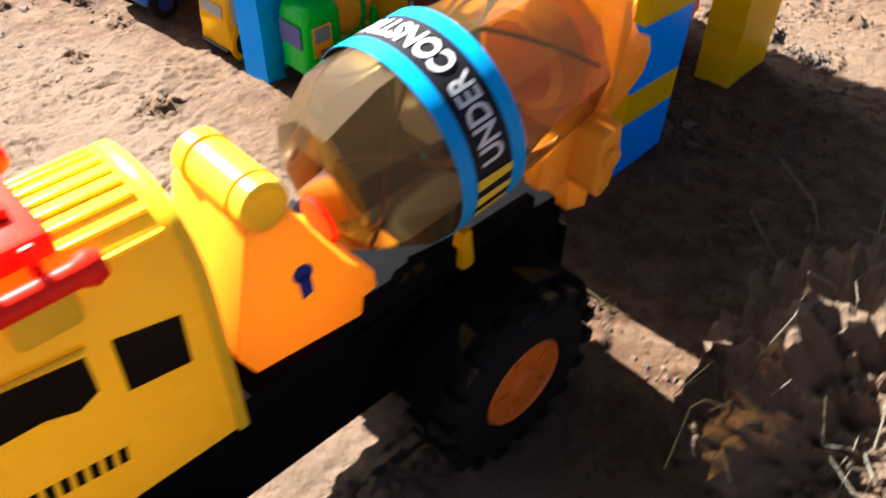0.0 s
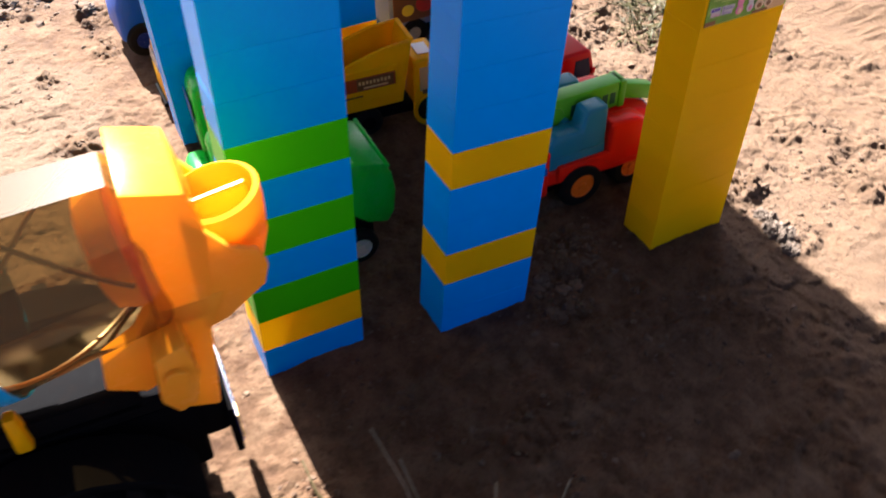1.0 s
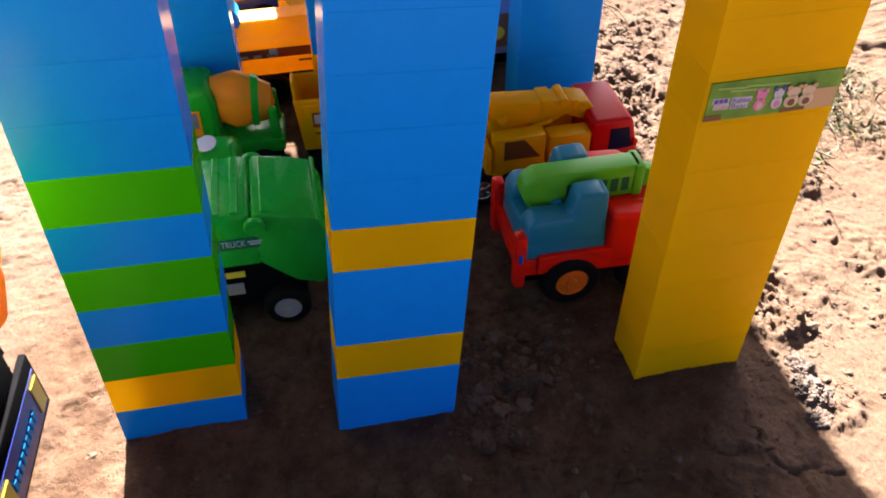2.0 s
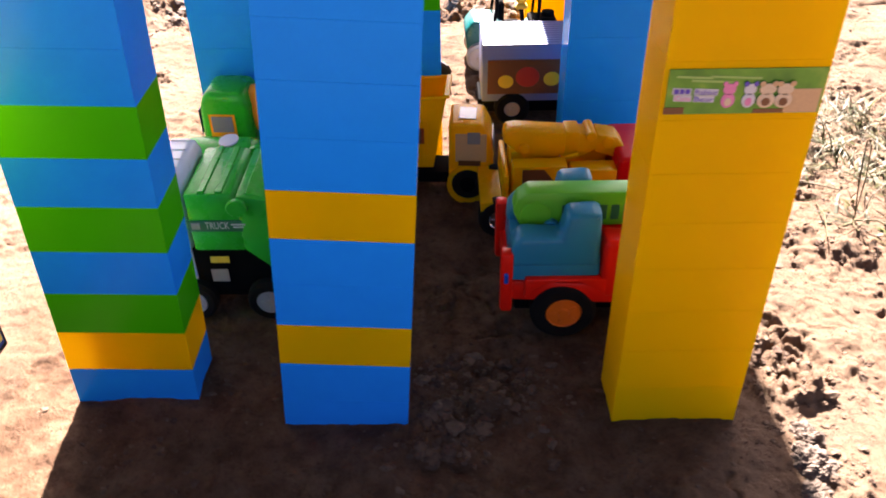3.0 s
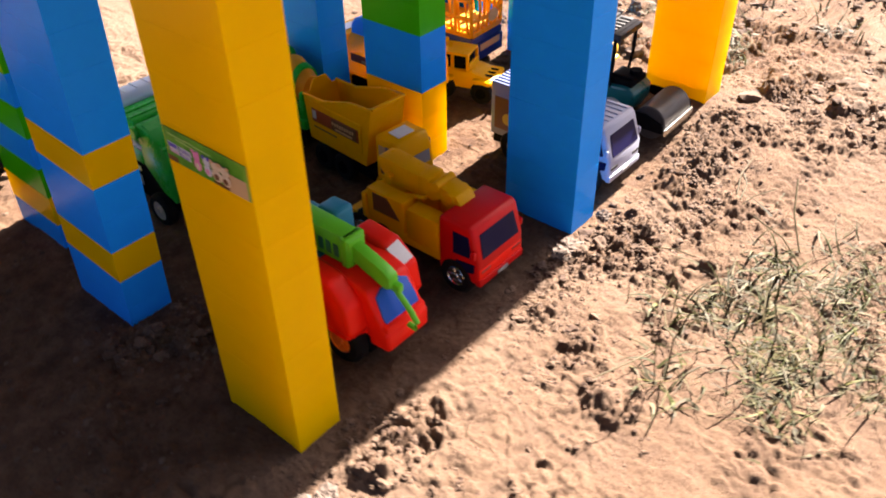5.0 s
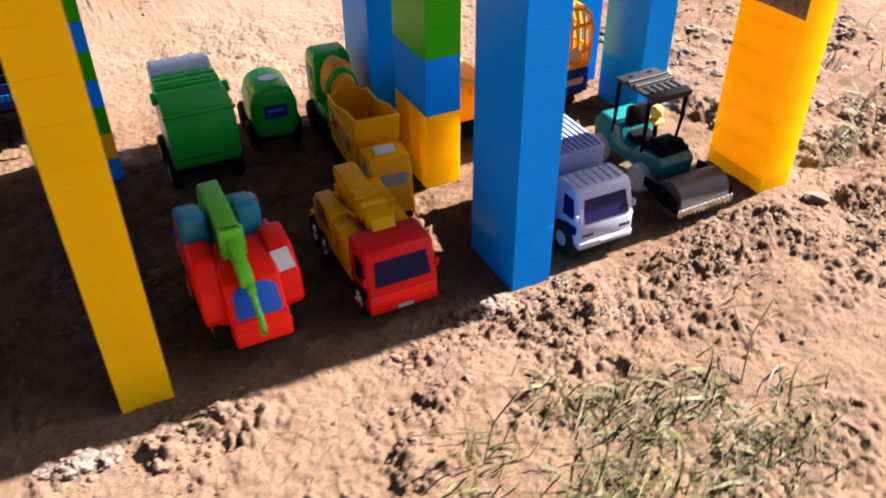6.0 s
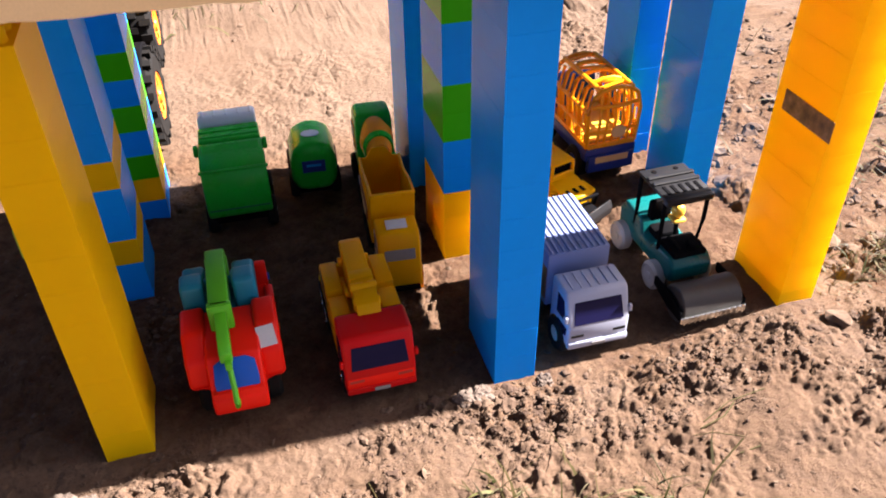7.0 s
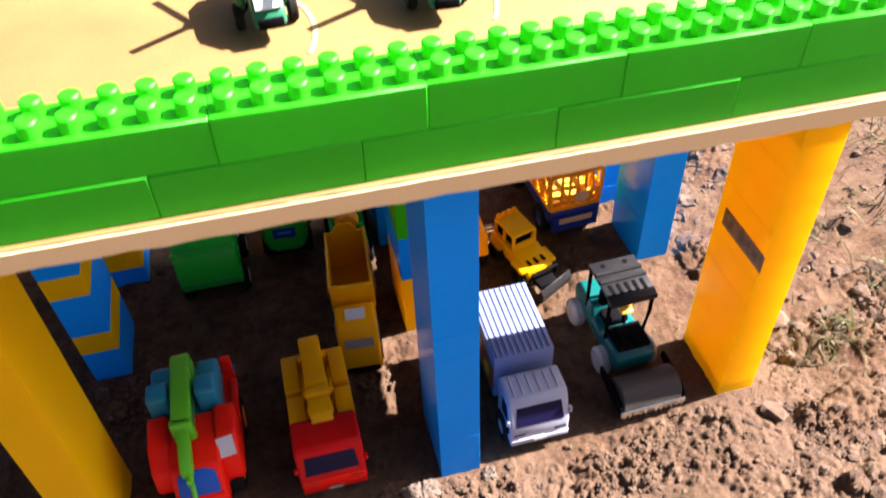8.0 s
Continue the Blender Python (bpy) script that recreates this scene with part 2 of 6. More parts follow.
CARD = cardboard()
TAPE = flat("gloss_tape", (0.36, 0.27, 0.16), 0.2)
# far paler than the card, so that its shaded front edge reads bright
CARD_BRIGHT = flat("bright_card_edge", (0.80, 0.60, 0.32), 0.7)

# ---- shapes ----


def bm_from(verts, faces):
    bm = bmesh.new()
    vs = [bm.verts.new(v) for v in verts]
    for f in faces:
        bm.faces.new([vs[i] for i in f])
    bmesh.ops.recalc_face_normals(bm, faces=bm.faces)
    return bm


def rounded(bm, bev, seg=2, angle=30):
    if bev > 0:
        edges = [e for e in bm.edges if len(e.link_faces) == 2 and e.calc_face_angle(0) > radians(angle)]
        bmesh.ops.bevel(bm, geom=edges, offset=bev, segments=seg, affect="EDGES", profile=0.5)
    return bm


def box(sx, sy, sz, x=0, y=0, z=0, bev=0.001, seg=2, top=(1, 1), shift=(0, 0)):
    """A box on the height z; its top may be narrower (top) and moved (shift)."""
    a, b = sx / 2, sy / 2
    c, d = a * top[0], b * top[1]
    u, w = shift
    v = [(x - a, y - b, z), (x + a, y - b, z), (x + a, y + b, z), (x - a, y + b, z),
         (x - c + u, y - d + w, z + sz), (x + c + u, y - d + w, z + sz), (x + c + u, y + d + w, z + sz), (x - c + u, y + d + w, z + sz)]
    return rounded(bm_from(v, [(3, 2, 1, 0), (4, 5, 6, 7), (0, 1, 5, 4), (1, 2, 6, 5), (2, 3, 7, 6), (3, 0, 4, 7)]), bev, seg)


def extrude(pts, axis, lo, hi, bev=0.001, seg=2):
    """A polygon drawn out along an axis: pts are (y, z) for x, (x, z) for y, (x, y) for z."""
    put = {"x": lambda p, h: (h, p[0], p[1]), "y": lambda p, h: (p[0], h, p[1]), "z": lambda p, h: (p[0], p[1], h)}[axis]
    k = len(pts)
    v = [put(p, lo) for p in pts] + [put(p, hi) for p in pts]
    f = [tuple(range(k)), tuple(range(2 * k - 1, k - 1, -1))] + [(i, (i + 1) % k, k + (i + 1) % k, k + i) for i in range(k)]
    return rounded(bm_from(v, f), bev, seg)


TURN_TO = {"z": Matrix(), "x": pose(0, 0, 0, 0, 90, 0), "y": pose(0, 0, 0, -90, 0, 0)}


def lathe(profile, axis="z", x=0, y=0, z=0, seg=24, m=None):
    """A profile of (radius, height) turned round an axis; closed where the radius is 0, else capped."""
    v, f, rings = [], [], []
    for r, h in profile:
        rings.append(len(v))
        v += [(r * math.cos(2 * math.pi * i / seg), r * math.sin(2 * math.pi * i / seg), h) for i in range(seg)]
    for a, b in zip(rings, rings[1:]):
        f += [(a + i, a + (i + 1) % seg, b + (i + 1) % seg, b + i) for i in range(seg)]
    if profile[0][0] > 0:
        f.append(tuple(range(rings[0] + seg - 1, rings[0] - 1, -1)))
    if profile[-1][0] > 0:
        f.append(tuple(range(rings[-1], rings[-1] + seg)))
    bm = bm_from(v, f)
    bmesh.ops.remove_doubles(bm, verts=bm.verts, dist=1e-7)
    bmesh.ops.transform(bm, matrix=m if m else Matrix.Translation((x, y, z)) @ TURN_TO[axis], verts=bm.verts)
    return bm


def shell(profile, axis="z", x=0, y=0, z=0, seg=24, m=None):
    """Like lathe, but open at both ends."""
    v, f = [], []
    for r, h in profile:
        v += [(r * math.cos(2 * math.pi * i / seg), r * math.sin(2 * math.pi * i / seg), h) for i in range(seg)]
    for k in range(len(profile) - 1):
        f += [(k * seg + i, k * seg + (i + 1) % seg, (k + 1) * seg + (i + 1) % seg, (k + 1) * seg + i) for i in range(seg)]
    bm = bm_from(v, f)
    bmesh.ops.transform(bm, matrix=m if m else Matrix.Translation((x, y, z)) @ TURN_TO[axis], verts=bm.verts)
    return bm


def cyl(r, length, axis="z", x=0, y=0, z=0, seg=20, edge=0.0006, r2=None):
    """A cylinder from the given point along the axis, with softened rims."""
    r2 = r if r2 is None else r2
    e = min(edge, r * 0.4, r2 * 0.4)
    return lathe([(0, 0), (r - e, 0), (r, e), (r2, length - e), (r2 - e, length), (0, length)], axis, x, y, z, seg)


def tube(points, r, seg=8, closed=False):
    """A round bar along a line of points."""
    pts = [Vector(p) for p in points]
    v, f, n = [], [], len(points)
    for i, p in enumerate(pts):
        d = (pts[(i + 1) % n] - pts[i - 1]) if closed or 0 < i < n - 1 else (pts[1] - pts[0] if i == 0 else pts[-1] - pts[-2])
        d.normalize()
        side = d.cross(Vector((0, 0, 1)))
        if side.length < 0.1:
            side = d.cross(Vector((1, 0, 0)))
        side.normalize()
        up = side.cross(d)
        v += [tuple(p + side * (r * math.cos(2 * math.pi * k / seg)) + up * (r * math.sin(2 * math.pi * k / seg))) for k in range(seg)]
    for i in range(n if closed else n - 1):
        j = (i + 1) % n
        f += [(i * seg + k, i * seg + (k + 1) % seg, j * seg + (k + 1) % seg, j * seg + k) for k in range(seg)]
    if not closed:
        f += [tuple(range(seg - 1, -1, -1)), tuple(range((n - 1) * seg, n * seg))]
    return bm_from(v, f)


def joined(*bms):
    out = bmesh.new()
    for b in bms:
        me = bpy.data.meshes.new("tmp")
        b.to_mesh(me)
        b.free()
        out.from_mesh(me)
        bpy.data.meshes.remove(me)
    return out


def moved(bm, m):
    bmesh.ops.transform(bm, matrix=m, verts=bm.verts)
    return bm


def part(name, bm, mat, parent=None, label="", smooth=35):
    """Links a bmesh as one mesh object under a thing or under a part."""
    me = bpy.data.meshes.new(name)
    bm.to_mesh(me)
    bm.free()
    me.materials.append(mat)
    if smooth:
        me.polygons.foreach_set("use_smooth", [True] * len(me.polygons))
        me.set_sharp_from_angle(angle=radians(smooth))
    ob = new(name, me)
    ob.parent = parent
    if label:
        tagged(ob, label)
    return ob


def thing(name, m, label, category, group="", kind=""):
    ob = new(name)
    ob.empty_display_size = 0.02
    ob.matrix_world = m
    return tagged(ob, label, category, group, kind)


def wheel(parent, x, y, r, w, rim_mat, rim_r=0.55, lugs=0, tyre_mat=None, rim_label="", z=None, spokes=5):
    """A tyre with its rim, its axle along x; the rim's face looks outward."""
    z = r if z is None else z
    s = 1 if x > 0 else -1
    k = r * rim_r
    tyre = shell([(k, -w / 2), (r * 0.86, -w / 2), (r, -w * 0.3), (r, w * 0.3), (r * 0.86, w / 2), (k, w / 2), (k, -w / 2)], "x", x, y, z, 28)
    t = part("wheel", tyre, tyre_mat or RUBBER, parent)
    if lugs:
        bms = []
        for i in range(lugs):
            for side in (-1, 1):
                b = box(w * 0.44, r * 0.15, r * 0.13, side * w * 0.27, 0, r * 0.94, 0)
                bms.append(moved(b, Matrix.Translation((x, y, z)) @ pose(0, 0, 0, 360 * i / lugs + side * 90 / lugs, 0, 0)))
        tagged(part("tread", joined(*bms), tyre_mat or RUBBER, t), kind="stuff")
    prof = [(0, -w * 0.4), (k * 0.99, -w * 0.4), (k, w * 0.40), (k * 0.92, w * 0.49), (k * 0.86, w * 0.44), (k * 0.32, w * 0.44), (k * 0.26, w * 0.53), (0, w * 0.54)]
    rim = lathe(prof, "z", 0, 0, 0, 24)
    bits = [rim]
    for i in range(spokes):
        a = 360 * i / spokes
        bits.append(moved(box(k * 0.16, k * 0.34, w * 0.08, 0, k * 0.58, w * 0.41, 0.0002, 1), pose(0, 0, 0, 0, 0, a)))
    bm = moved(joined(*bits), Matrix.Translation((x, y, z)) @ pose(0, 0, 0, 0, 90 * s, 0))
    part("rim", bm, rim_mat, t, rim_label)
    return t


def plate(name, parent, mat, w, h, m, label="", t=0.0006):
    """A thin sticker or pane, w by h, lying in its own x-y plane with its face to +z, put in place by m."""
    return part(name, moved(box(w, h, t, 0, 0, 0, 0.0001, 1), m), mat, parent, label, smooth=0)


FACE_FRONT = pose(0, 0, 0, 90, 0, 0)    # looks to -y, reads along +x
FACE_BACK = pose(0, 0, 0, 90, 0, 180)   # looks to +y
FACE_LEFT = pose(0, 0, 0, 90, 0, -90)   # looks to -x
FACE_RIGHT = pose(0, 0, 0, 90, 0, 90)   # looks to +x


def at(x, y, z, m):
    return Matrix.Translation((x, y, z)) @ m

# ---- ground ----
RNG = np.random.default_rng(7)
TABLE = RNG.random((256, 256))


def value_noise(x, y, cell, ox=0.0, oy=0.0):
    u, v = x / cell + ox, y / cell + oy
    i, j = np.floor(u).astype(int), np.floor(v).astype(int)
    a, b = u - i, v - j
    a, b = a * a * (3 - 2 * a), b * b * (3 - 2 * b)
    t = lambda p, q: TABLE[p % 256, q % 256]
    return (t(i, j) * (1 - a) + t(i + 1, j) * a) * (1 - b) + (t(i, j + 1) * (1 - a) + t(i + 1, j + 1) * a) * b


def smooth_step(v, lo, hi):
    s = np.clip((v - lo) / (hi - lo), 0, 1)
    return s * s * (3 - 2 * s)


def spot(x, y, cx, cy, rx, ry):
    return np.exp(-(((x - cx) / rx) ** 2 + ((y - cy) / ry) ** 2))


def roughness_of_ground(x, y):
    """How broken up the soil is: a dug ridge along the front, heaps round some pillars, clods at the far end; crust elsewhere."""
    line = -0.034 + 0.024 * (value_noise(x, y * 0, 0.09, 3.7, 1.2) - 0.5)
    along = 0.58 + 0.28 * smooth_step(x, 0.16, 0.34)
    ridge = np.exp(-(((y - line) / (0.016 + 0.012 * along)) ** 2)) * along * smooth_step(x, -0.10, -0.02)
    far = 1.1 * smooth_step(x, 0.54, 0.61) * (0.50 + 0.50 * smooth_step(value_noise(x, y, 0.12, 2.2, 9.1), 0.35, 0.6))
    heaps = 0.9 * spot(x, y, 0.012, 0.140, 0.034, 0.040) + 0.45 * spot(x, y, -0.045, 0.120, 0.030, 0.050) + 0.6 * spot(x, y, 0.245, 0.105, 0.026, 0.040) + 0.55 * spot(x, y, -0.060, 0.375, 0.035, 0.060)
    heaps = heaps + 0.8 * spot(x, y, 0.325, 0.412, 0.022, 0.018) + 0.75 * spot(x, y, 0.470, 0.368, 0.034, 0.026) + 0.6 * spot(x, y, 0.450, 0.418, 0.020, 0.014) + 0.6 * spot(x, y, 0.560, 0.360, 0.040, 0.030) + 0.5 * spot(x, y, 0.520, 0.440, 0.022, 0.020)
    heaps = heaps + 0.85 * spot(x, y, 0.47, -0.052, 0.075, 0.026) + 0.5 * spot(x, y, 0.005, -0.040, 0.040, 0.018) + 0.3 * spot(x, y, 0.33, -0.085, 0.05, 0.02) + 0.5 * spot(x, y, 0.50, -0.12, 0.05, 0.05)
    near = 0.30 * smooth_step(-x, 0.06, 0.16) + 0.10 * smooth_step(y, 0.40, 0.50) + 0.34 * smooth_step(-y, 0.05, 0.08)
    patch = 0.30 + 0.95 * smooth_step(value_noise(x, y, 0.040, 3.3, 8.1), 0.25, 0.75)
    fade = 1 - smooth_step(np.hypot(x - 0.25, y - 0.2), 1.0, 2.2)
    return np.clip(np.maximum.reduce([ridge, far, heaps, near, 0.10 + 0 * x]) * patch, 0.05, 1.0) * fade


def rise_of_ground(x, y):
    """The soil swells a little towards the far front pillar and round the banded one at the near end."""
    return 0.010 * smooth_step(x, 0.39, 0.53) * (1 - smooth_step(y, 0.12, 0.22)) + 0.0058 * spot(x, y, 0.030, 0.325, 0.060, 0.060)


def lumps(x, y, cell, seed, share):
    """Rounded clods pressed into the soil, one at most to a cell; share: how many of the cells hold one."""
    wx = x + (value_noise(x, y, cell * 0.45, seed + 0.3, 1.7) - 0.5) * cell * 0.55
    wy = y + (value_noise(x, y, cell * 0.45, seed + 5.1, 2.9) - 0.5) * cell * 0.55
    i, j = np.floor(wx / cell).astype(int), np.floor(wy / cell).astype(int)
    best = np.zeros_like(x)
    for di in (-1, 0, 1):
        for dj in (-1, 0, 1):
            ci, cj = i + di, j + dj
            a = TABLE[(ci * 7 + seed * 31) % 256, (cj * 3 + seed * 17) % 256]
            b = TABLE[(ci * 5 + seed * 11 + 90) % 256, (cj * 9 + seed * 7 + 40) % 256]
            c = TABLE[(ci * 3 + seed * 23 + 33) % 256, (cj * 11 + seed * 13 + 71) % 256]
            r = cell * (0.34 + 0.42 * c)
            d = ((wx - (ci + 0.15 + 0.7 * a) * cell) ** 2 + (wy - (cj + 0.15 + 0.7 * b) * cell) ** 2) / r ** 2
            there = smooth_step(share - TABLE[(ci * 13 + seed * 3) % 256, (cj * 5 + seed * 29) % 256], 0.0, 0.12)
            best = np.maximum(best, np.minimum(np.sqrt(np.maximum(0, 1 - d)), 0.55 + 0.3 * c) * r * (0.50 + 0.50 * a) * there)
    return best


def ground_height(x, y):
    """A smooth crust broken into flat flakes, with rounded clods and dark gaps where the soil is dug over."""
    r = roughness_of_ground(x, y)
    n1, n2 = value_noise(x, y, 0.035, 1.7, 4.2), value_noise(x, y, 0.016, 7.1, 2.4)
    n3, n4 = value_noise(x, y, 0.0075, 5.5, 9.3), value_noise(x, y, 0.0038, 2.2, 6.6)
    fade = 1 - smooth_step(np.hypot(x - 0.25, y - 0.2), 1.0, 2.2)
    n5 = value_noise(x, y, 0.0021, 3.3, 1.1)
    t = (0.40 * n1 + 0.32 * n2 + 0.20 * n3 + 0.08 * n4) * 8.0
    flake = (np.floor(t) + smooth_step(t - np.floor(t), 0.84, 1.0) - 4.0) * 0.0016
    torn = smooth_step(value_noise(x, y, 0.06, 6.1, 3.9), 0.30, 0.70)
    grain = (n4 - 0.5) * 0.0009 + (n3 - 0.5) * 0.0010
    edge = np.abs(value_noise(x, y, 0.026, 8.8, 1.9) + 0.34 * (n3 - 0.5) - 0.5)
    crack = -0.0040 * np.maximum(0, 1 - edge * 24) * smooth_step(n1, 0.34, 0.54)
    swell = (n1 - 0.5) * 0.0022 + (value_noise(x, y, 0.3, 2.9, 5.5) - 0.5) * 0.014 * smooth_step(np.hypot(x - 0.27, y - 0.18), 0.35, 0.7)
    crust = (0.30 + 0.70 * torn) * flake + grain + torn * crack + swell
    k = np.clip(r * 1.25, 0, 1)
    clods = 0.80 * lumps(x, y, 0.0190, 1, k * 0.70 - 0.25) + 0.80 * lumps(x, y, 0.0105, 2, k * 0.90 - 0.10) + 0.80 * lumps(x, y, 0.0058, 3, k * 0.85 + 0.02)
    clods = clods * (0.42 + 0.30 * n3 + 0.14 * n5) + k * (0.0022 * (n4 - 0.5) + 0.0010 * (n5 - 0.5))
    gaps = -0.0036 * k * smooth_step(0.55 * value_noise(x, y, 0.014, 4.9, 7.7) + 0.45 * n3, 0.50, 0.70)
    bite = 0.55 + 0.9 * n2
    rut = -0.0075 * bite * smooth_step(spot(x, y, 0.045, -0.052, 0.020, 0.012) + 0.45 * (n3 - 0.5), 0.25, 0.7)
    rut = rut - 0.0035 * bite * smooth_step(spot(x, y, 0.16, -0.075, 0.020, 0.013) + 0.35 * (n3 - 0.5), 0.25, 0.7)
    return fade * (crust * (0.78 + 0.3 * k) + clods * smooth_step(k, 0.10, 0.45) + 0.4 * clods * smooth_step(k, 0.02, 0.10) + gaps) + rut + rise_of_ground(x, y)


def looseness_and_shade(x, y):
    """1 on dug-over, brown, crumbly soil and in the shade painted under the deck, down to 0 on pale dried crust, whose
    paleness also stands for full sun.
    """
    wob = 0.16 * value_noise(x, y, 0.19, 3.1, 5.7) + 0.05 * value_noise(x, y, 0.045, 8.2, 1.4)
    # brown round the deck's footprint puts its shade into the soil colour
    deck_shade = smooth_step(y + wob, 0.03, 0.12) * (1 - smooth_step(y + wob, 0.46, 0.60)) * (1 - smooth_step(np.abs(x - 0.22) - wob, 0.40, 0.75))
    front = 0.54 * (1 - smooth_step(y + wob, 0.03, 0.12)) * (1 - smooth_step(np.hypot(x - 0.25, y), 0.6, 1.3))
    return np.clip(np.maximum.reduce([deck_shade, front, 0.85 * roughness_of_ground(x, y) * (y < 0.6)]), 0, 1)


def axis_steps(parts, reach):
    """Grid lines: (start, step) for each stretch and the last end, then ever wider steps out to the horizon."""
    mid = []
    for (lo, step), (hi, _) in zip(parts, parts[1:]):
        mid += list(np.arange(lo, hi - step / 2, step))
    out, s = [], 0.002
    while not out or out[-1] < reach:
        s *= 1.22
        out.append((out[-1] if out else 0) + s)
    out = np.array(out)
    return np.concatenate([parts[0][0] - out[::-1], mid, [parts[-1][0]], parts[-1][0] + out])


gx = axis_steps([(-0.30, 0.0024), (-0.08, 0.00135), (0.60, 0.0020), (0.72, 0)], 300.0)
gy = axis_steps([(-0.26, 0.0019), (-0.14, 0.0013), (0.015, 0.0021), (0.62, 0)], 300.0)
GX, GY = np.meshgrid(gx, gy)
GZ = ground_height(GX, GY)
nx, ny = len(gx), len(gy)
idx = np.arange(nx * ny).reshape(ny, nx)
quads = np.stack([idx[:-1, :-1], idx[:-1, 1:], idx[1:, 1:], idx[1:, :-1]], -1).reshape(-1, 4)
ground_mesh = bpy.data.meshes.new("ground")
ground_mesh.from_pydata(np.stack([GX, GY, GZ], -1).reshape(-1, 3).tolist(), [], quads.tolist())
ground_mesh.polygons.foreach_set("use_smooth", [True] * len(ground_mesh.polygons))
ground_mesh.attributes.new("looseness_and_shade", "FLOAT", "POINT").data.foreach_set("value", looseness_and_shade(GX, GY).ravel().astype(np.float32))
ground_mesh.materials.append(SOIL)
tagged(new("ground", ground_mesh), "dry sandy clay ground with crumbled clods and cracks", "ground", kind="structure")

# footprints kept free of loose clods: x0, x1, y0, y1
KEEP = []


def free_of_things(x, y, pad=0.0):
    ok = np.ones(len(x), bool)
    for a, b, c, d in KEEP:
        ok &= ~((x > a - pad) & (x < b + pad) & (y > c - pad) & (y < d + pad))
    return ok


# ---- block pillars ----
BX, BY, BH = 0.032, 0.064, 0.0250


def brick_mesh(name, sx, sy, h, mat, studs=(0, 0), stud_r=0.0049, stud_h=0.005, gap=0.00008, seg=12, posts=0, pitch=0.016, bev=0.00009):
    bms = [box(sx - gap, sy - gap, h - 0.00004, 0, 0, 0, bev, 1)]
    for k in range(posts):
        bms.append(shell([(0.0052, 0.0006), (0.0052, h - 0.0006)], "z", 0, (k - (posts - 1) / 2) * 0.016, 0, 10))
    for i in range(studs[0]):
        for j in range(studs[1]):
            px, py = (i - (studs[0] - 1) / 2) * pitch, (j - (studs[1] - 1) / 2) * pitch
            bms.append(lathe([(stud_r, -0.0006), (stud_r, stud_h - 0.0008), (stud_r - 0.0008, stud_h), (0, stud_h)], "z", px, py, h - 0.0002, seg))
    bm = joined(*bms)
    me = bpy.data.meshes.new(name)
    bm.to_mesh(me)
    bm.free()
    me.materials.append(mat)
    me.polygons.foreach_set("use_smooth", [True] * len(me.polygons))
    me.set_sharp_from_angle(angle=radians(40))
    return me


BODY = {k: brick_mesh("brick_" + k, BX, BY, BH, m, posts=3) for k, m in (("b", BLUE), ("y", YELLOW), ("g", GREEN))}
TOPS = {k: brick_mesh("brick_studded_" + k, BX, BY, BH, m, (2, 4), 0.0049, 0.0085) for k, m in (("b", BLUE), ("y", YELLOW), ("g", GREEN))}


def pillar(x, y, colours, label, sink=0.006, lean=(0, 0), rz=0.0):
    """A stack of bricks, its near corner on the ground at x, y; lean: metres moved per metre of height."""
    cx, cy = x + BX / 2, y + BY / 2
    tip = pose(cx, cy, 0, -math.degrees(math.atan(lean[1])), math.degrees(math.atan(lean[0])), rz)
    ob = thing("block_pillar", tip, label, "pillar", "pillars under the deck")
    for i, c in enumerate(colours):
        b = new("brick", (TOPS if i == len(colours) - 1 else BODY)[c])
        b.parent = ob
        z = i * BH - sink
        jx, jy = random.uniform(-0.00006, 0.00006), random.uniform(-0.00006, 0.00006)
        b.matrix_basis = pose(jx, jy, z, 0, 0, random.uniform(-0.06, 0.06))
    KEEP.append((x, x + BX, y, y + BY))
    return ob


PILLAR_A = pillar(0.0, 0.0, "y" * 12, "tall yellow toy brick pillar with a green label on one side", 0.002)
pillar(0.0, 0.1705, "bbybbybbbbbb", "blue toy brick pillar with two yellow bands", 0.008, (0, -0.065))
pillar(0.016, 0.283, "bygbgbgbbbbb", "toy brick pillar banded green, blue and yellow, blue above", -0.0013, (0, -0.035))
pillar(0.278, -0.007, "b" * 12, "plain glossy blue toy brick pillar standing in sunlit soil", 0.001)
pillar(0.284, 0.150, "yyybbggbbggb", "toy brick pillar with yellow foot, blue and green bands")
pillar(0.282, 0.268, "b" * 12, "plain blue toy brick pillar at the back of the deck")
PILLAR_C = pillar(0.522, 0.000, "y" * 12, "yellow toy brick pillar with a worn brown label", 0.002)
pillar(0.526, 0.173, "b" * 12, "plain glossy blue toy brick pillar at the far end", 0.002)
pillar(0.511, 0.267, "b" * 12, "plain blue toy brick pillar at the far back corner", 0.002)


def flat_text(words, wide, tall, m):
    """Flat lettering, wide by tall, centred in the x-y plane of m."""
    cu = bpy.data.curves.new("lettering", "FONT")
    cu.body, cu.size, cu.align_x, cu.align_y, cu.resolution_u = words, 0.016, "CENTER", "CENTER", 2
    tmp = bpy.data.objects.new("lettering", cu)
    bm = bmesh.new()
    bm.from_mesh(tmp.to_mesh())
    tmp.to_mesh_clear()
    bpy.data.objects.remove(tmp)
    bpy.data.curves.remove(cu)
    xs, ys = [v.co.x for v in bm.verts], [v.co.y for v in bm.verts]
    for v in bm.verts:
        v.co = Vector(((v.co.x - (max(xs) + min(xs)) / 2) * wide / (max(xs) - min(xs)), (v.co.y - (max(ys) + min(ys)) / 2) * tall / (max(ys) - min(ys)), 0))
    return moved(bm, m)


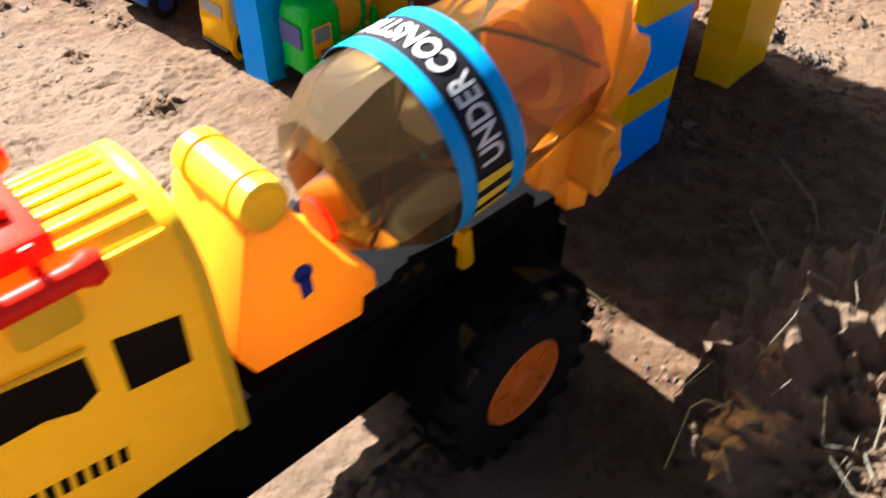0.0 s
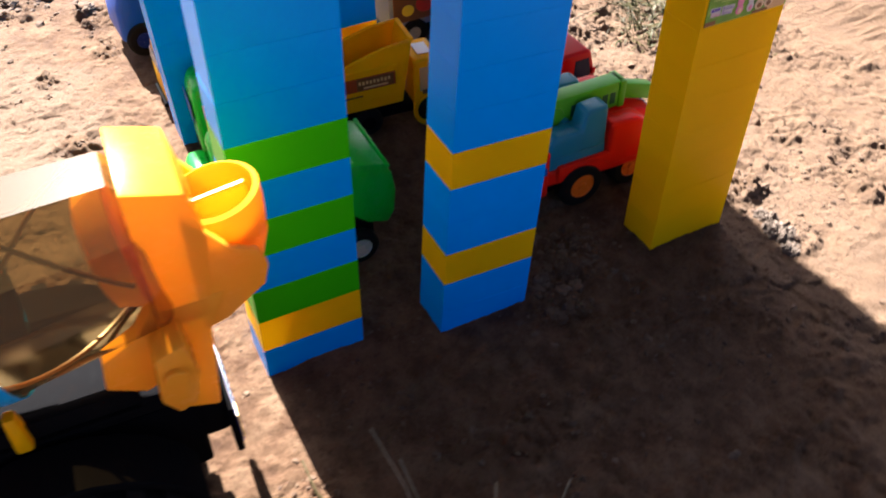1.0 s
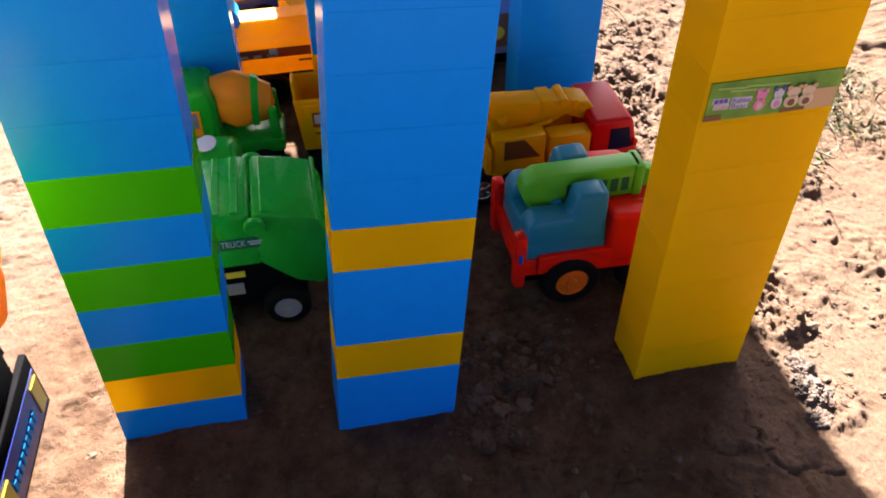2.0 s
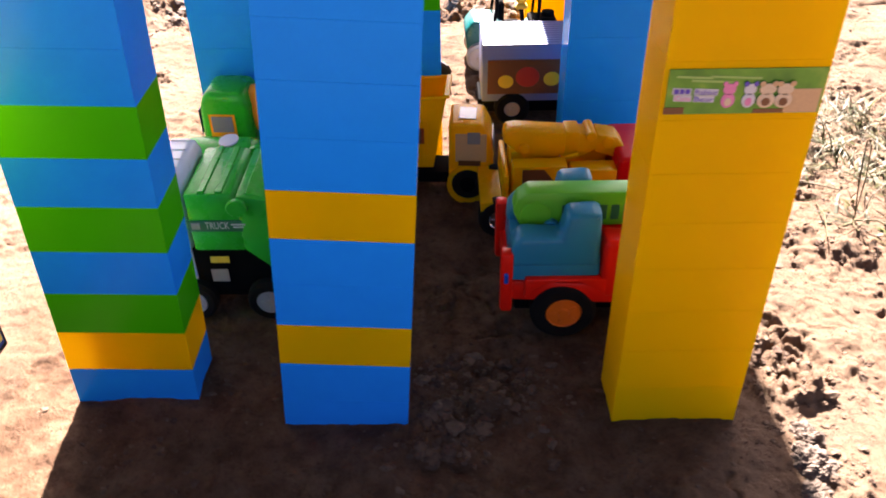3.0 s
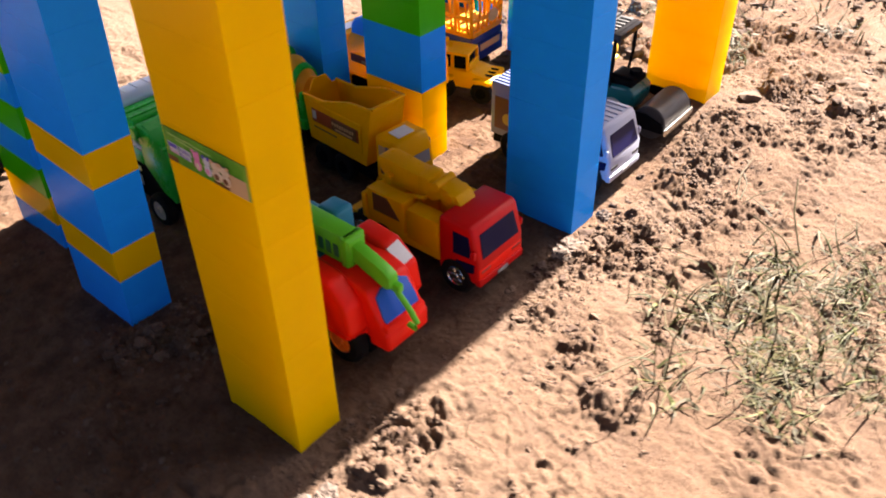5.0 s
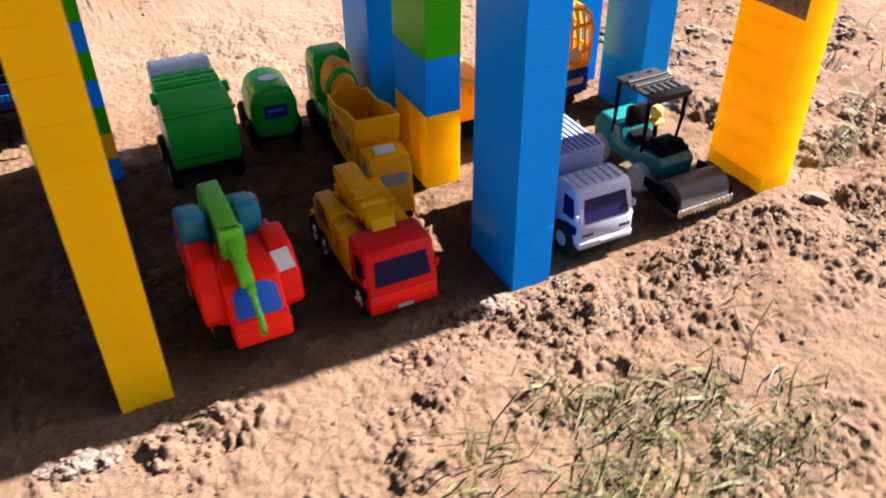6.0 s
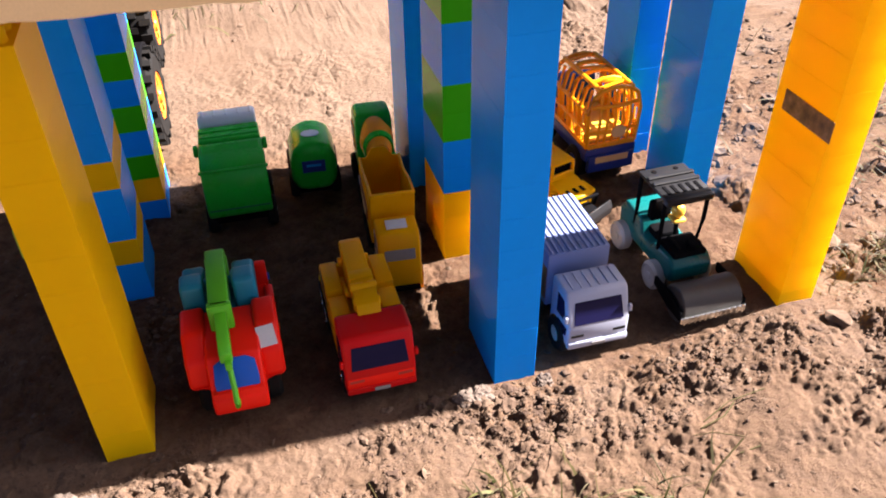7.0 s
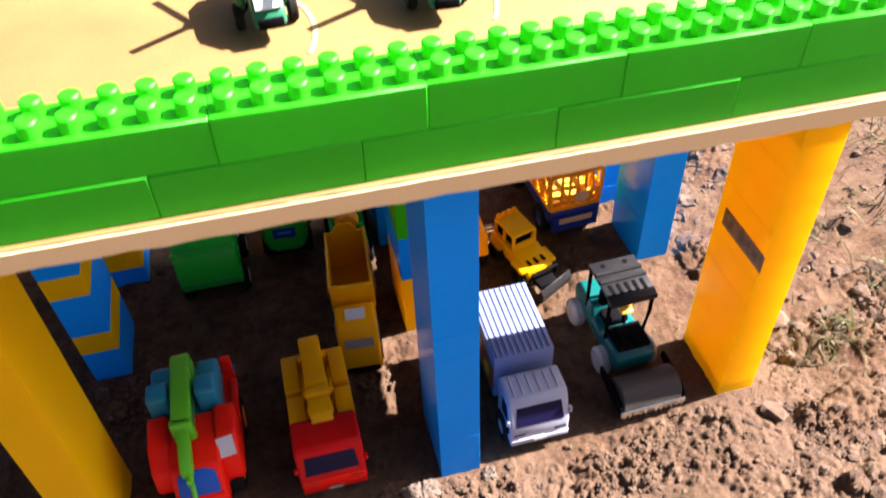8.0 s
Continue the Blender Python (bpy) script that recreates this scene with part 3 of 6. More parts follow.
def big_label(parent):
    """A printed strip on the pillar's face towards -x, writing and animals as plain shapes."""
    X = -BX / 2 - 0.0002
    zc = 0.1855
    base = plate("label", parent, LABEL_PAPER, 0.0615, 0.0190, at(X, -0.0005, zc, FACE_LEFT), "glossy printed green label")
    X -= 0.0006

    def bar(mat, y, z, w, h, tilt=0):
        part("print", moved(box(w, h, 0.0002, 0, 0, 0, 0, 1), at(X, y, zc + z, FACE_LEFT) @ pose(0, 0, 0, 0, 0, tilt)), mat, base, smooth=0)

    def blot(mat, y, z, w, h):
        bm = lathe([(0, 0), (0.5, 0), (0.45, 0.6), (0, 0.6)], "z", 0, 0, 0, 14)
        part("print", moved(bm, at(X, y, zc + z, FACE_LEFT) @ Matrix.Diagonal((w, h, 0.0004, 1))), mat, base)

    for k, (yy, zz, ww) in enumerate(((0.020, 0.0062, 0.014), (0.004, 0.0060, 0.020), (0.012, 0.0044, 0.018))):
        bar(INK_MINT, yy, zz, ww, 0.0009, -3)
    bar(INK_BROWN, 0.0265, -0.0078, 0.0080, 0.0028)
    bar(INK_TAN, -0.0235, -0.0042, 0.0135, 0.0100)
    bar(INK_BROWN, -0.0110, -0.0084, 0.0120, 0.0018)
    words = (("", 0.0243, 0.0066, 0.0004, INK_VIOLET), ("Rabbit", 0.0148, 0.0086, 0.0000, INK_VIOLET), ("Cute", 0.0237, 0.0062, -0.0025, INK_PINK), ("Bear", 0.0153, 0.0074, -0.0029, INK_VIOLET))
    for word, yy, ww, zz, m in words:
        bar(INK_WHITE, yy, zz, ww + 0.0008, 0.0027, -3)
    X -= 0.0002
    for word, yy, ww, zz, m in words:
        if word:
            part("lettering", flat_text(word, ww, 0.0021, at(X - 0.0002, yy, zc + zz, FACE_LEFT) @ pose(0, 0, 0, 0, 0, -3)), m, base, "small printed words", smooth=0)
        else:
            for k in range(3):
                bar(m, yy + ww / 2 - ww * (k + 0.5) / 3, zz, ww / 3 * 0.78, 0.0019, -3)
    for y, m, w in ((0.0058, INK_PINK, 0.0056), (-0.0022, INK_WHITE, 0.0054), (-0.0090, INK_CREAM, 0.0072), (-0.0158, INK_CREAM, 0.0072)):
        blot(m, y, -0.0036, w, 0.0066)
        blot(m, y, 0.0010, w * 0.92, 0.0050)
        X -= 0.0002
        for s in (-1, 1):
            blot(INK_TAN if m is INK_CREAM else INK_VIOLET if m is INK_WHITE else m, y + s * w * 0.34, 0.0034, w * 0.34, 0.0024)
        blot(INK_BROWN if m is INK_CREAM else INK_PINK if m is INK_WHITE else INK_CREAM, y, -0.0042, w * 0.5, 0.0036)


big_label(PILLAR_A)
plate("label", PILLAR_C, WORN_LABEL, 0.056, 0.0165, at(-BX / 2 - 0.0003, -0.006, 0.170, FACE_LEFT), "worn brown paper label")

# ---- deck ----
DX0, DX1, DY0, DY1, DZ = -0.016, 0.581, -0.0225, 0.334, 0.3100
deck_at = pose(0, 0, 0.0075, 0, 0.9, 0)
DECK_T = 0.0130
edge = []
for i in range(60):
    edge.append((DX0 + (DX1 - DX0) * i / 60, DY0 + 0.0008 * math.sin(i * 1.9) * random.random()))
for i in range(30):
    edge.append((DX1 + 0.0010 * random.random(), DY0 + (DY1 - DY0) * i / 30))
for i in range(60):
    edge.append((DX1 - (DX1 - DX0) * i / 60, DY1 + 0.0008 * random.random()))
for i in range(30):
    edge.append((DX0 - 0.0010 * random.random(), DY1 - (DY1 - DY0) * i / 30))
deck = part("cardboard_deck", extrude(edge, "z", DZ, DZ + DECK_T, 0.0005, 2), CARD)
deck.matrix_world = deck_at
# an added pale strip makes the shaded front edge look brightly lit
strip = [(DX0 + (DX1 - DX0) * i / 70, DZ + 0.0004 + 0.0009 * math.sin(i * 1.3) * random.random()) for i in range(71)]
strip += [(DX1 - (DX1 - DX0) * i / 70, DZ + DECK_T - 0.0006 + 0.0004 * random.random()) for i in range(71)]
part("edge_liner", extrude(strip, "y", DY0 - 0.0022, DY0 - 0.0012, 0), CARD_BRIGHT, deck, "pale strip added to brighten the front edge", smooth=0)
tagged(deck, "thick tan cardboard sheet laid over the brick pillars", "cardboard")

parapet = thing("parapet_wall", deck_at, "two courses of bright green studded toy bricks", "wall")
WALL_Y = DY0 + 0.0035 + 0.017
WL, WH = 0.1027, 0.0264
WP = WL / 6
long_low, long_top = brick_mesh("long_brick", WL, 0.034, WH, WALL_GREEN, bev=0.0006), brick_mesh("long_brick_studded", WL, 0.034, WH, WALL_GREEN, (6, 2), 0.0052, 0.0088, seg=16, pitch=WP, bev=0.0006)
half_low, half_top = brick_mesh("short_brick", WL / 3, 0.034, WH, WALL_GREEN, bev=0.0006), brick_mesh("small_brick_studded", WP * 2, 0.034, WH, WALL_GREEN, (2, 2), 0.0052, 0.0088, seg=16, pitch=WP, bev=0.0006)


def wall_brick(me, x0, length, z):
    b = new("brick", me)
    b.parent = parapet
    b.matrix_basis = pose(x0 + length / 2, WALL_Y + random.uniform(-0.00025, 0.00025), z, random.uniform(-0.2, 0.2), random.uniform(-0.10, 0.10), random.uniform(-0.2, 0.2))


WZ = DZ + DECK_T + 0.0002
for i in range(5):
    wall_brick(long_low, 0.036 + WL * i, WL, WZ)
    wall_brick(long_top, 0.070 + WL * i, WL, WZ + WH)
wall_brick(half_low, 0.036 - WL / 3, WL / 3, WZ)
wall_brick(half_top, 0.070 - WP * 2, WP * 2, WZ + WH)
wall_brick(half_top, 0.070 - WP * 4, WP * 2, WZ + WH)


def helicopter(x, y, rz, label):
    ob = thing("toy_helicopter", deck_at @ pose(x, y, DZ + DECK_T, 0, 0, rz), label, "helicopter", "helicopters on the deck")
    hull = extrude([(-0.042, 0.014), (-0.036, 0.022), (-0.022, 0.036), (0.020, 0.038), (0.034, 0.030), (0.034, 0.020), (0.020, 0.011), (-0.036, 0.010)], "x", -0.0105, 0.0105, 0.003, 2)
    part("fuselage", hull, DARK_GREEN, ob)
    part("nose_panel", box(0.016, 0.003, 0.007, 0, -0.0415, 0.012, 0.001), BLACK, ob)
    part("windscreen", extrude([(-0.0380, 0.0235), (-0.0245, 0.0365), (-0.0225, 0.0350), (-0.0360, 0.0220)], "x", -0.0085, 0.0085, 0.0006, 1), PALE_LID, ob)
    part("tail_boom", extrude([(0.030, 0.020), (0.030, 0.030), (0.088, 0.033), (0.098, 0.048), (0.104, 0.048), (0.098, 0.027)], "x", -0.0035, 0.0035, 0.001), DARK_GREEN, ob)
    for s in (-1, 1):
        pod = part("side_pod", box(0.006, 0.030, 0.010, s * 0.0150, 0.0, 0.013, 0.002), DARK_GREEN, ob)
        part("strut", tube([(s * 0.010, -0.008, 0.014), (s * 0.017, -0.012, 0.008)], 0.0015), BLACK, ob)
        wheel(ob, s * 0.0175, -0.012, 0.0085, 0.006, GREY, 0.5)
    wheel(ob, 0.0001, 0.050, 0.005, 0.004, GREY, 0.5)
    part("mast", cyl(0.0035, 0.010, "z", 0, 0.0, 0.036, 14), BLACK, ob)
    hub = part("rotor_hub", cyl(0.006, 0.003, "z", 0, 0.0, 0.043, 16), BLACK, ob)
    for k in range(4):
        b = moved(box(0.0058, 0.042, 0.0012, 0, 0.026, 0, 0.0004, 1), at(0, 0, 0.0438, pose(0, 0, 0, 0, 0, 28 + 90 * k)))
        part("rotor_blade", b, BLACK, hub)
    return ob


helicopter(0.2080, 0.172, 4, "dark green toy helicopter with black wheels on the cardboard deck")
helicopter(0.3220, 0.166, 0, "dark green toy helicopter standing beside another on cardboard")
for k, (cx, cy, r, a0, a1) in enumerate(((0.155, 0.150, 0.085, -25, 45), (0.29, 0.16, 0.075, -30, 40))):
    ring = []
    for i in range(17):
        a = radians(a0 + (a1 - a0) * i / 16)
        ring.append((cx + r * math.cos(a), cy + r * math.sin(a)))
    for i in range(16, -1, -1):
        a = radians(a0 + (a1 - a0) * i / 16)
        ring.append((cx + (r - 0.0035) * math.cos(a), cy + (r - 0.0035) * math.sin(a)))
    t = part("tape_strip", extrude(ring, "z", DZ + DECK_T - 0.0001, DZ + DECK_T + 0.0005, 0), TAPE)
    t.matrix_world = deck_at
    tagged(t, "thin shiny curved strip of tape on the cardboard", "tape")

# ---- the big mixer truck ----


def bent_text(words, arc, tall, radius, mid, m):
    """Flat lettering wrapped round a drum: the line runs round the axis (local z of m), centred on the angle mid."""
    cu = bpy.data.curves.new("lettering", "FONT")
    cu.body, cu.size, cu.align_x, cu.align_y, cu.extrude, cu.resolution_u = words, 0.016, "CENTER", "CENTER", 0.0, 3
    cu.offset = 0.0004
    tmp = bpy.data.objects.new("lettering", cu)
    me = tmp.to_mesh()
    bm = bmesh.new()
    bm.from_mesh(me)
    tmp.to_mesh_clear()
    bpy.data.objects.remove(tmp)
    bpy.data.curves.remove(cu)
    bmesh.ops.subdivide_edges(bm, edges=[e for e in bm.edges if e.calc_length() > 0.004], cuts=2)
    xs, ys = [v.co.x for v in bm.verts], [v.co.y for v in bm.verts]
    kx, ky = arc / (max(xs) - min(xs)), tall / (max(ys) - min(ys))
    x0, y0 = (max(xs) + min(xs)) / 2, (max(ys) + min(ys)) / 2
    for v in bm.verts:
        a = mid - (v.co.x - x0) * kx / radius
        v.co = Vector((radius * math.cos(a), radius * math.sin(a), -(v.co.y - y0) * ky))
    return moved(bm, m)


def mixer_truck():
    ob = thing("mixer_truck", pose(-0.005, 0.490, 0, 0, 0, -3), "large yellow toy concrete mixer truck with a clear smoky drum", "toy truck")
    C = -0.016
    part("chassis", box(0.056, 0.30, 0.052, C, 0.050, 0.044, 0.002), BLACK, ob)
    part("cab_base", box(0.062, 0.110, 0.022, C, 0.148, 0.080, 0.003), BLACK, ob)
    part("bed_plate", box(0.066, 0.19, 0.012, C, -0.006, 0.102, 0.002), BLACK, ob)
    RY, RZ = -0.0365, 0.0505
    for y in (RY, 0.170):
        part("axle", joined(box(0.12, 0.012, 0.012, C, y, RZ - 0.006, 0.002), box(0.030, 0.020, 0.040, C, y, 0.044, 0.003)), BLACK, ob)
    for x, y in ((-0.074, RY), (0.043, RY), (-0.056, 0.170), (0.028, 0.170)):
        wheel(ob, x, y, 0.0500, 0.030, ORANGE, 0.54, 18, rim_label="orange plastic rim", z=RZ)
    # cab with an arched, ribbed roof
    hw = 0.037

    def roof_z(u):
        return 0.174 + 0.040 * (1 - min(1, abs(u)) ** 2.6) ** (1 / 2.6)

    top = [(hw * u, roof_z(u)) for u in (0.99, 0.95, 0.88, 0.76, 0.58, 0.35, 0.12, -0.12, -0.35, -0.58, -0.76, -0.88, -0.95, -0.99)]
    arch = [(-hw, 0.106), (hw, 0.106), (hw, 0.174)] + top + [(-hw, 0.174)]
    cab = part("cab", moved(extrude(arch, "y", 0.093, 0.220, 0.0022, 2), Matrix.Translation((C, 0, 0))), MIXER_YELLOW, ob)
    for k in range(8):
        u = -0.74 + 0.19 * k
        part("roof_rib", box(0.0022, 0.032, 0.0018, C + hw * u, 0.114, roof_z(u) - 0.0006, 0.0006, 2), MIXER_YELLOW, cab)
    part("rear_rim", moved(extrude([(p[0] * 1.03, p[1] + (0.0012 if p[1] > 0.15 else 0)) for p in arch], "y", 0.091, 0.096, 0.001), Matrix.Translation((C, 0, 0))), MIXER_YELLOW, cab)
    L = C - hw - 0.0004
    for s, X in ((-1, L), (1, C + hw - 0.0002)):
        part("side_window", extrude([(0.1040, 0.179), (0.1048, 0.1563), (0.1273, 0.160), (0.1266, 0.1843)], "x", X, X + 0.0008, 0.0002, 1), SMOKE_WINDOW, cab, "dark side window")
        part("door_window", extrude([(0.1354, 0.1836), (0.1355, 0.1676), (0.1430, 0.1640), (0.1532, 0.1683), (0.1870, 0.1700), (0.1830, 0.1915)], "x", X, X + 0.0008, 0.0002, 1), SMOKE_WINDOW, cab, "dark door window")
        part("door_lip", extrude([(0.1350, 0.1860), (0.1340, 0.1880), (0.1920, 0.1945), (0.1920, 0.1925)], "x", X - 0.0008, X + 0.0008, 0.0004, 1), MIXER_YELLOW, cab)
        for k in range(7):
            y = 0.1360 + 0.0049 * k
            part("vent_slot", extrude([(y, 0.1290 + 0.0008 * k), (y + 0.0030, 0.1295 + 0.0008 * k), (y + 0.0022, 0.1365 + 0.0008 * k), (y - 0.0008, 0.1360 + 0.0008 * k)], "x", X, X + 0.0008, 0), SMOKE_WINDOW, cab)
    part("windscreen", extrude([(-0.028 + C, 0.150), (0.028 + C, 0.150), (0.025 + C, 0.194), (-0.025 + C, 0.194)], "y", 0.2198, 0.2208, 0.0002, 1), SMOKE_WINDOW, cab)
    # red siren rack on the roof
    rack = part("siren_rack", joined(box(0.040, 0.062, 0.009, C - 0.003, 0.158, 0.2120, 0.002), box(0.018, 0.014, 0.004, C - 0.001, 0.140, 0.2205, 0.001), box(0.018, 0.014, 0.004, C - 0.001, 0.160, 0.2205, 0.001), box(0.018, 0.008, 0.003, C - 0.001, 0.176, 0.2205, 0.001)), RED, ob, "red plastic siren rack")
    for k in range(3):
        part("rack_groove", box(0.012, 0.0016, 0.0012, C - 0.001, 0.1365 + 0.0035 * k, 0.2240, 0.0003, 1), DEEP_RED, rack)
    for s in (-1, 1):
        X = C + s * 0.0350
        rail = joined(cyl(0.0042, 0.085, "y", X, 0.124, 0.2125, 16), lathe([(0, -0.005), (0.0045, -0.004), (0.0060, 0), (0.0045, 0.004), (0, 0.005)], "y", X, 0.124, 0.2125, 16))
        part("rail", rail, RED, rack)
        for y in (0.136, 0.150, 0.166):
            part("rail_clip", joined(box(0.013, 0.0035, 0.003, C + s * 0.0250, y, 0.2140, 0.0005, 1), box(0.0024, 0.004, 0.009, C + s * 0.0290, y, 0.2150, 0.0005, 1)), RED, rack)
        part("rail_foot", box(0.007, 0.020, 0.014, C + s * 0.0315, 0.140, 0.1940, 0.002), MIXER_YELLOW, cab)
    # bracket that carries the drum's front
    prof = [(0.082, 0.127), (0.0880, 0.140), (0.0750, 0.195), (0.0575, 0.197), (0.0455, 0.173), (0.0350, 0.155), (0.0225, 0.142), (0.0218, 0.1325), (0.0290, 0.131), (0.0305, 0.1215)]
    br = part("drum_bracket", extrude(prof, "x", -0.051, -0.004, 0.0012), MIXER_ORANGE, ob, "orange drum bracket")
    part("drum_motor", joined(cyl(0.0098, 0.046, "x", -0.0515, 0.0655, 0.2000, 24, 0.002), cyl(0.0106, 0.0026, "x", -0.0430, 0.0655, 0.2000, 24, 0.001), cyl(0.0108, 0.0026, "x", -0.0160, 0.0655, 0.2000, 24, 0.001)), MIXER_YELLOW, br, "yellow rounded motor cover")
    part("keyhole_slot", joined(cyl(0.0044, 0.0008, "x", -0.0516, 0.0560, 0.1635, 16, 0), extrude([(0.0585, 0.163), (0.0530, 0.163), (0.0525, 0.1525), (0.0575, 0.1510)], "x", -0.0516, -0.0508, 0)), INK_BLUE, br)
    # drum: flat-sided nose, printed band, tapering tail
    H = -0.031
    dm = Matrix.Translation((H + 0.003, 0.0245, 0.1745)) @ pose(0, 0, 0, 84, 0, 0)
    drum = part("drum", shell([(0.020, -0.006), (0.030, -0.003), (0.0425, 0.020), (0.0440, 0.030), (0.0438, 0.064), (0.0425, 0.072), (0.0385, 0.126), (0.034, 0.130)], seg=10, m=dm), SMOKY, ob, "clear smoky brown plastic drum", smooth=14)
    part("drum_cap", lathe([(0, -0.0085), (0.010, -0.0080), (0.0115, -0.006), (0, -0.005)], m=dm @ Matrix.Translation((0.003, -0.0165, 0))), RED, drum, "red drum cap")
    R = 0.0442
    part("band", shell([(R - 0.0003, 0.0305), (R, 0.0305), (R, 0.0640), (R - 0.0003, 0.0640)], seg=64, m=dm), INK_BLACK, drum, "black printed band")
    for lo, hi in ((0.0300, 0.0375), (0.0575, 0.0650)):
        part("band_edge", shell([(R, lo), (R + 0.0004, lo), (R + 0.0004, hi), (R, hi)], seg=64, m=dm), INK_CYAN, drum, "bright blue band edge")
    part("lettering", bent_text("UNDER CONSTRUCTION", 0.126, 0.0120, R + 0.0005, radians(90), dm @ Matrix.Translation((0, 0, 0.0475))), INK_WHITE, drum, "white stencil lettering", smooth=0)
    for k in range(3):
        for base in (177, -62):
            a0 = radians(base + 12.0 * k)
            pts = [(a0 + radians(7.0) * q / 4, 0.0380) for q in range(5)] + [(a0 + radians(1.5 + 5.5 * q / 4), 0.0570) for q in range(4, -1, -1)]
            bm = bm_from([tuple(dm @ Vector(((R + 0.0005) * math.cos(a), (R + 0.0005) * math.sin(a), h))) for a, h in pts], [(i, i + 1, 8 - i, 9 - i) for i in range(4)])
            part("hazard_stripe", bm, INK_YELLOW, drum, smooth=0)
    for start in (0, 120, 240):
        pts = []
        for i in range(26):
            h = -0.002 + 0.124 * i / 25
            r = np.interp(h, [0, 0.022, 0.030, 0.066, 0.124], [0.0225, 0.0385, 0.0410, 0.0400, 0.0350])
            a = radians(start + 170 * i / 25)
            pts.append(tuple(dm @ Vector((r * math.cos(a), r * math.sin(a), h))))
        part("mixing_blade", tube(pts, 0.0011, 6), INK_BROWN, drum)
    part("inner_cone", lathe([(0, 0.124), (0.016, 0.122), (0.020, 0.108), (0.025, 0.110), (0.029, 0.122), (0, 0.125)], m=dm, seg=20), MIXER_ORANGE, drum, "orange inner cone of the drum")
    # hopper at the rear: a box head, two cheeks, a round cup between them and a forked foot
    x0, x1 = H - 0.026, H + 0.026
    head = extrude([(-0.101, 0.231), (-0.1225, 0.2245), (-0.1265, 0.200), (-0.1200, 0.160), (-0.1000, 0.160), (-0.1000, 0.205)], "x", x0, H + 0.021, 0.0015)
    column = extrude([(-0.100, 0.172), (-0.128, 0.172), (-0.1180, 0.152), (-0.1120, 0.102), (-0.0960, 0.108), (-0.0940, 0.130)], "x", x0, H + 0.018, 0.0015)
    prong = extrude([(-0.1080, 0.146), (-0.1040, 0.130), (-0.0960, 0.126), (-0.0900, 0.136), (-0.0930, 0.162), (-0.1060, 0.166)], "x", x0 - 0.017, x0 + 0.004, 0.0020)
    hop = part("hopper", joined(head, column, prong), MIXER_ORANGE, ob, "orange hopper with a round spout")
    cheek = [(-0.1180, 0.216), (-0.1250, 0.205), (-0.1340, 0.192), (-0.1440, 0.187), (-0.1470, 0.178), (-0.1440, 0.168), (-0.1260, 0.155), (-0.1150, 0.152)]
    for x in (x0 + 0.0005, x1 - 0.0045):
        part("cheek", extrude(cheek, "x", x, x + 0.004, 0.0010), MIXER_ORANGE, hop)
    sm = at(H + 0.0015, -0.1345, 0.2005, pose(0, 0, 0, -8, 0, 0))
    part("spout", shell([(0.0090, -0.040), (0.0150, -0.026), (0.0185, -0.008), (0.0190, 0.0), (0.0170, 0.0012), (0.0160, -0.004), (0.0150, -0.020)], seg=32, m=sm), MIXER_ORANGE, hop)
    part("spout_divider", moved(box(0.0030, 0.026, 0.016, 0, 0, -0.016, 0.0006, 1), sm), MIXER_ORANGE, hop)
    arm = [(-0.0980, 0.174), (-0.0880, 0.160), (-0.0730, 0.152), (-0.0700, 0.136), (-0.0850, 0.127), (-0.1000, 0.134)]
    part("hopper_arm", extrude(arm, "x", x0 - 0.0005, x0 + 0.0090, 0.0014), MIXER_ORANGE, hop)
    part("hinge_pin", cyl(0.0050, 0.010, "x", x0 - 0.0200, -0.0990, 0.1500, 16), MIXER_ORANGE, hop)
    bum = part("rear_bumper", joined(box(0.074, 0.004, 0.036, -0.008, -0.1140, 0.044, 0.0012), box(0.060, 0.034, 0.040, -0.012, -0.096, 0.062, 0.002)), BLACK, ob)
    plate("sticker", bum, INK_BLUE, 0.068, 0.024, at(-0.008, -0.1160, 0.0600, FACE_FRONT), "blue and yellow printed sticker")
    for k in range(9):
        plate("sticker_mark", bum, INK_CYAN, 0.0030, 0.0060, at(-0.029 + 0.0046 * k, -0.1167, 0.0590, FACE_FRONT))
    for k, x in enumerate((-0.037, 0.020)):
        plate("sticker_mark", bum, INK_YELLOW, 0.0090, 0.018, at(x, -0.1167, 0.0600, FACE_FRONT))
    for x in (-0.066, 0.036):
        part("mudguard", moved(extrude([(0.060 * math.cos(radians(q)), 0.058 * math.sin(radians(q))) for q in range(15, 166, 15)] + [(0.055 * math.cos(radians(q)), 0.053 * math.sin(radians(q))) for q in range(165, 14, -15)], "x", x - 0.014, x + 0.014, 0.0008, 1), Matrix.Translation((0, RY, RZ))), BLACK, ob)
    for s in (-1, 1):
        part("roller_support", box(0.010, 0.008, 0.022, C + s * 0.033, -0.030, 0.110, 0.002, 2, (0.7, 0.7)), TRUCK_YELLOW, ob)
        part("chassis_rail", box(0.006, 0.12, 0.014, C + s * 0.030, -0.02, 0.108, 0.001), BLACK, ob)
    KEEP.append((-0.10, 0.07, 0.37, 0.72))


mixer_truck()

# ---- toy trucks parked under the deck; each faces -y in its own frame, its front at y = 0 ----


def four_wheels(ob, track, ys, r, w, rim, rim_r=0.5, rim_label=""):
    for y in ys:
        for s in (-1, 1):
            wheel(ob, s * track / 2, y, r, w, rim, rim_r, rim_label=rim_label)


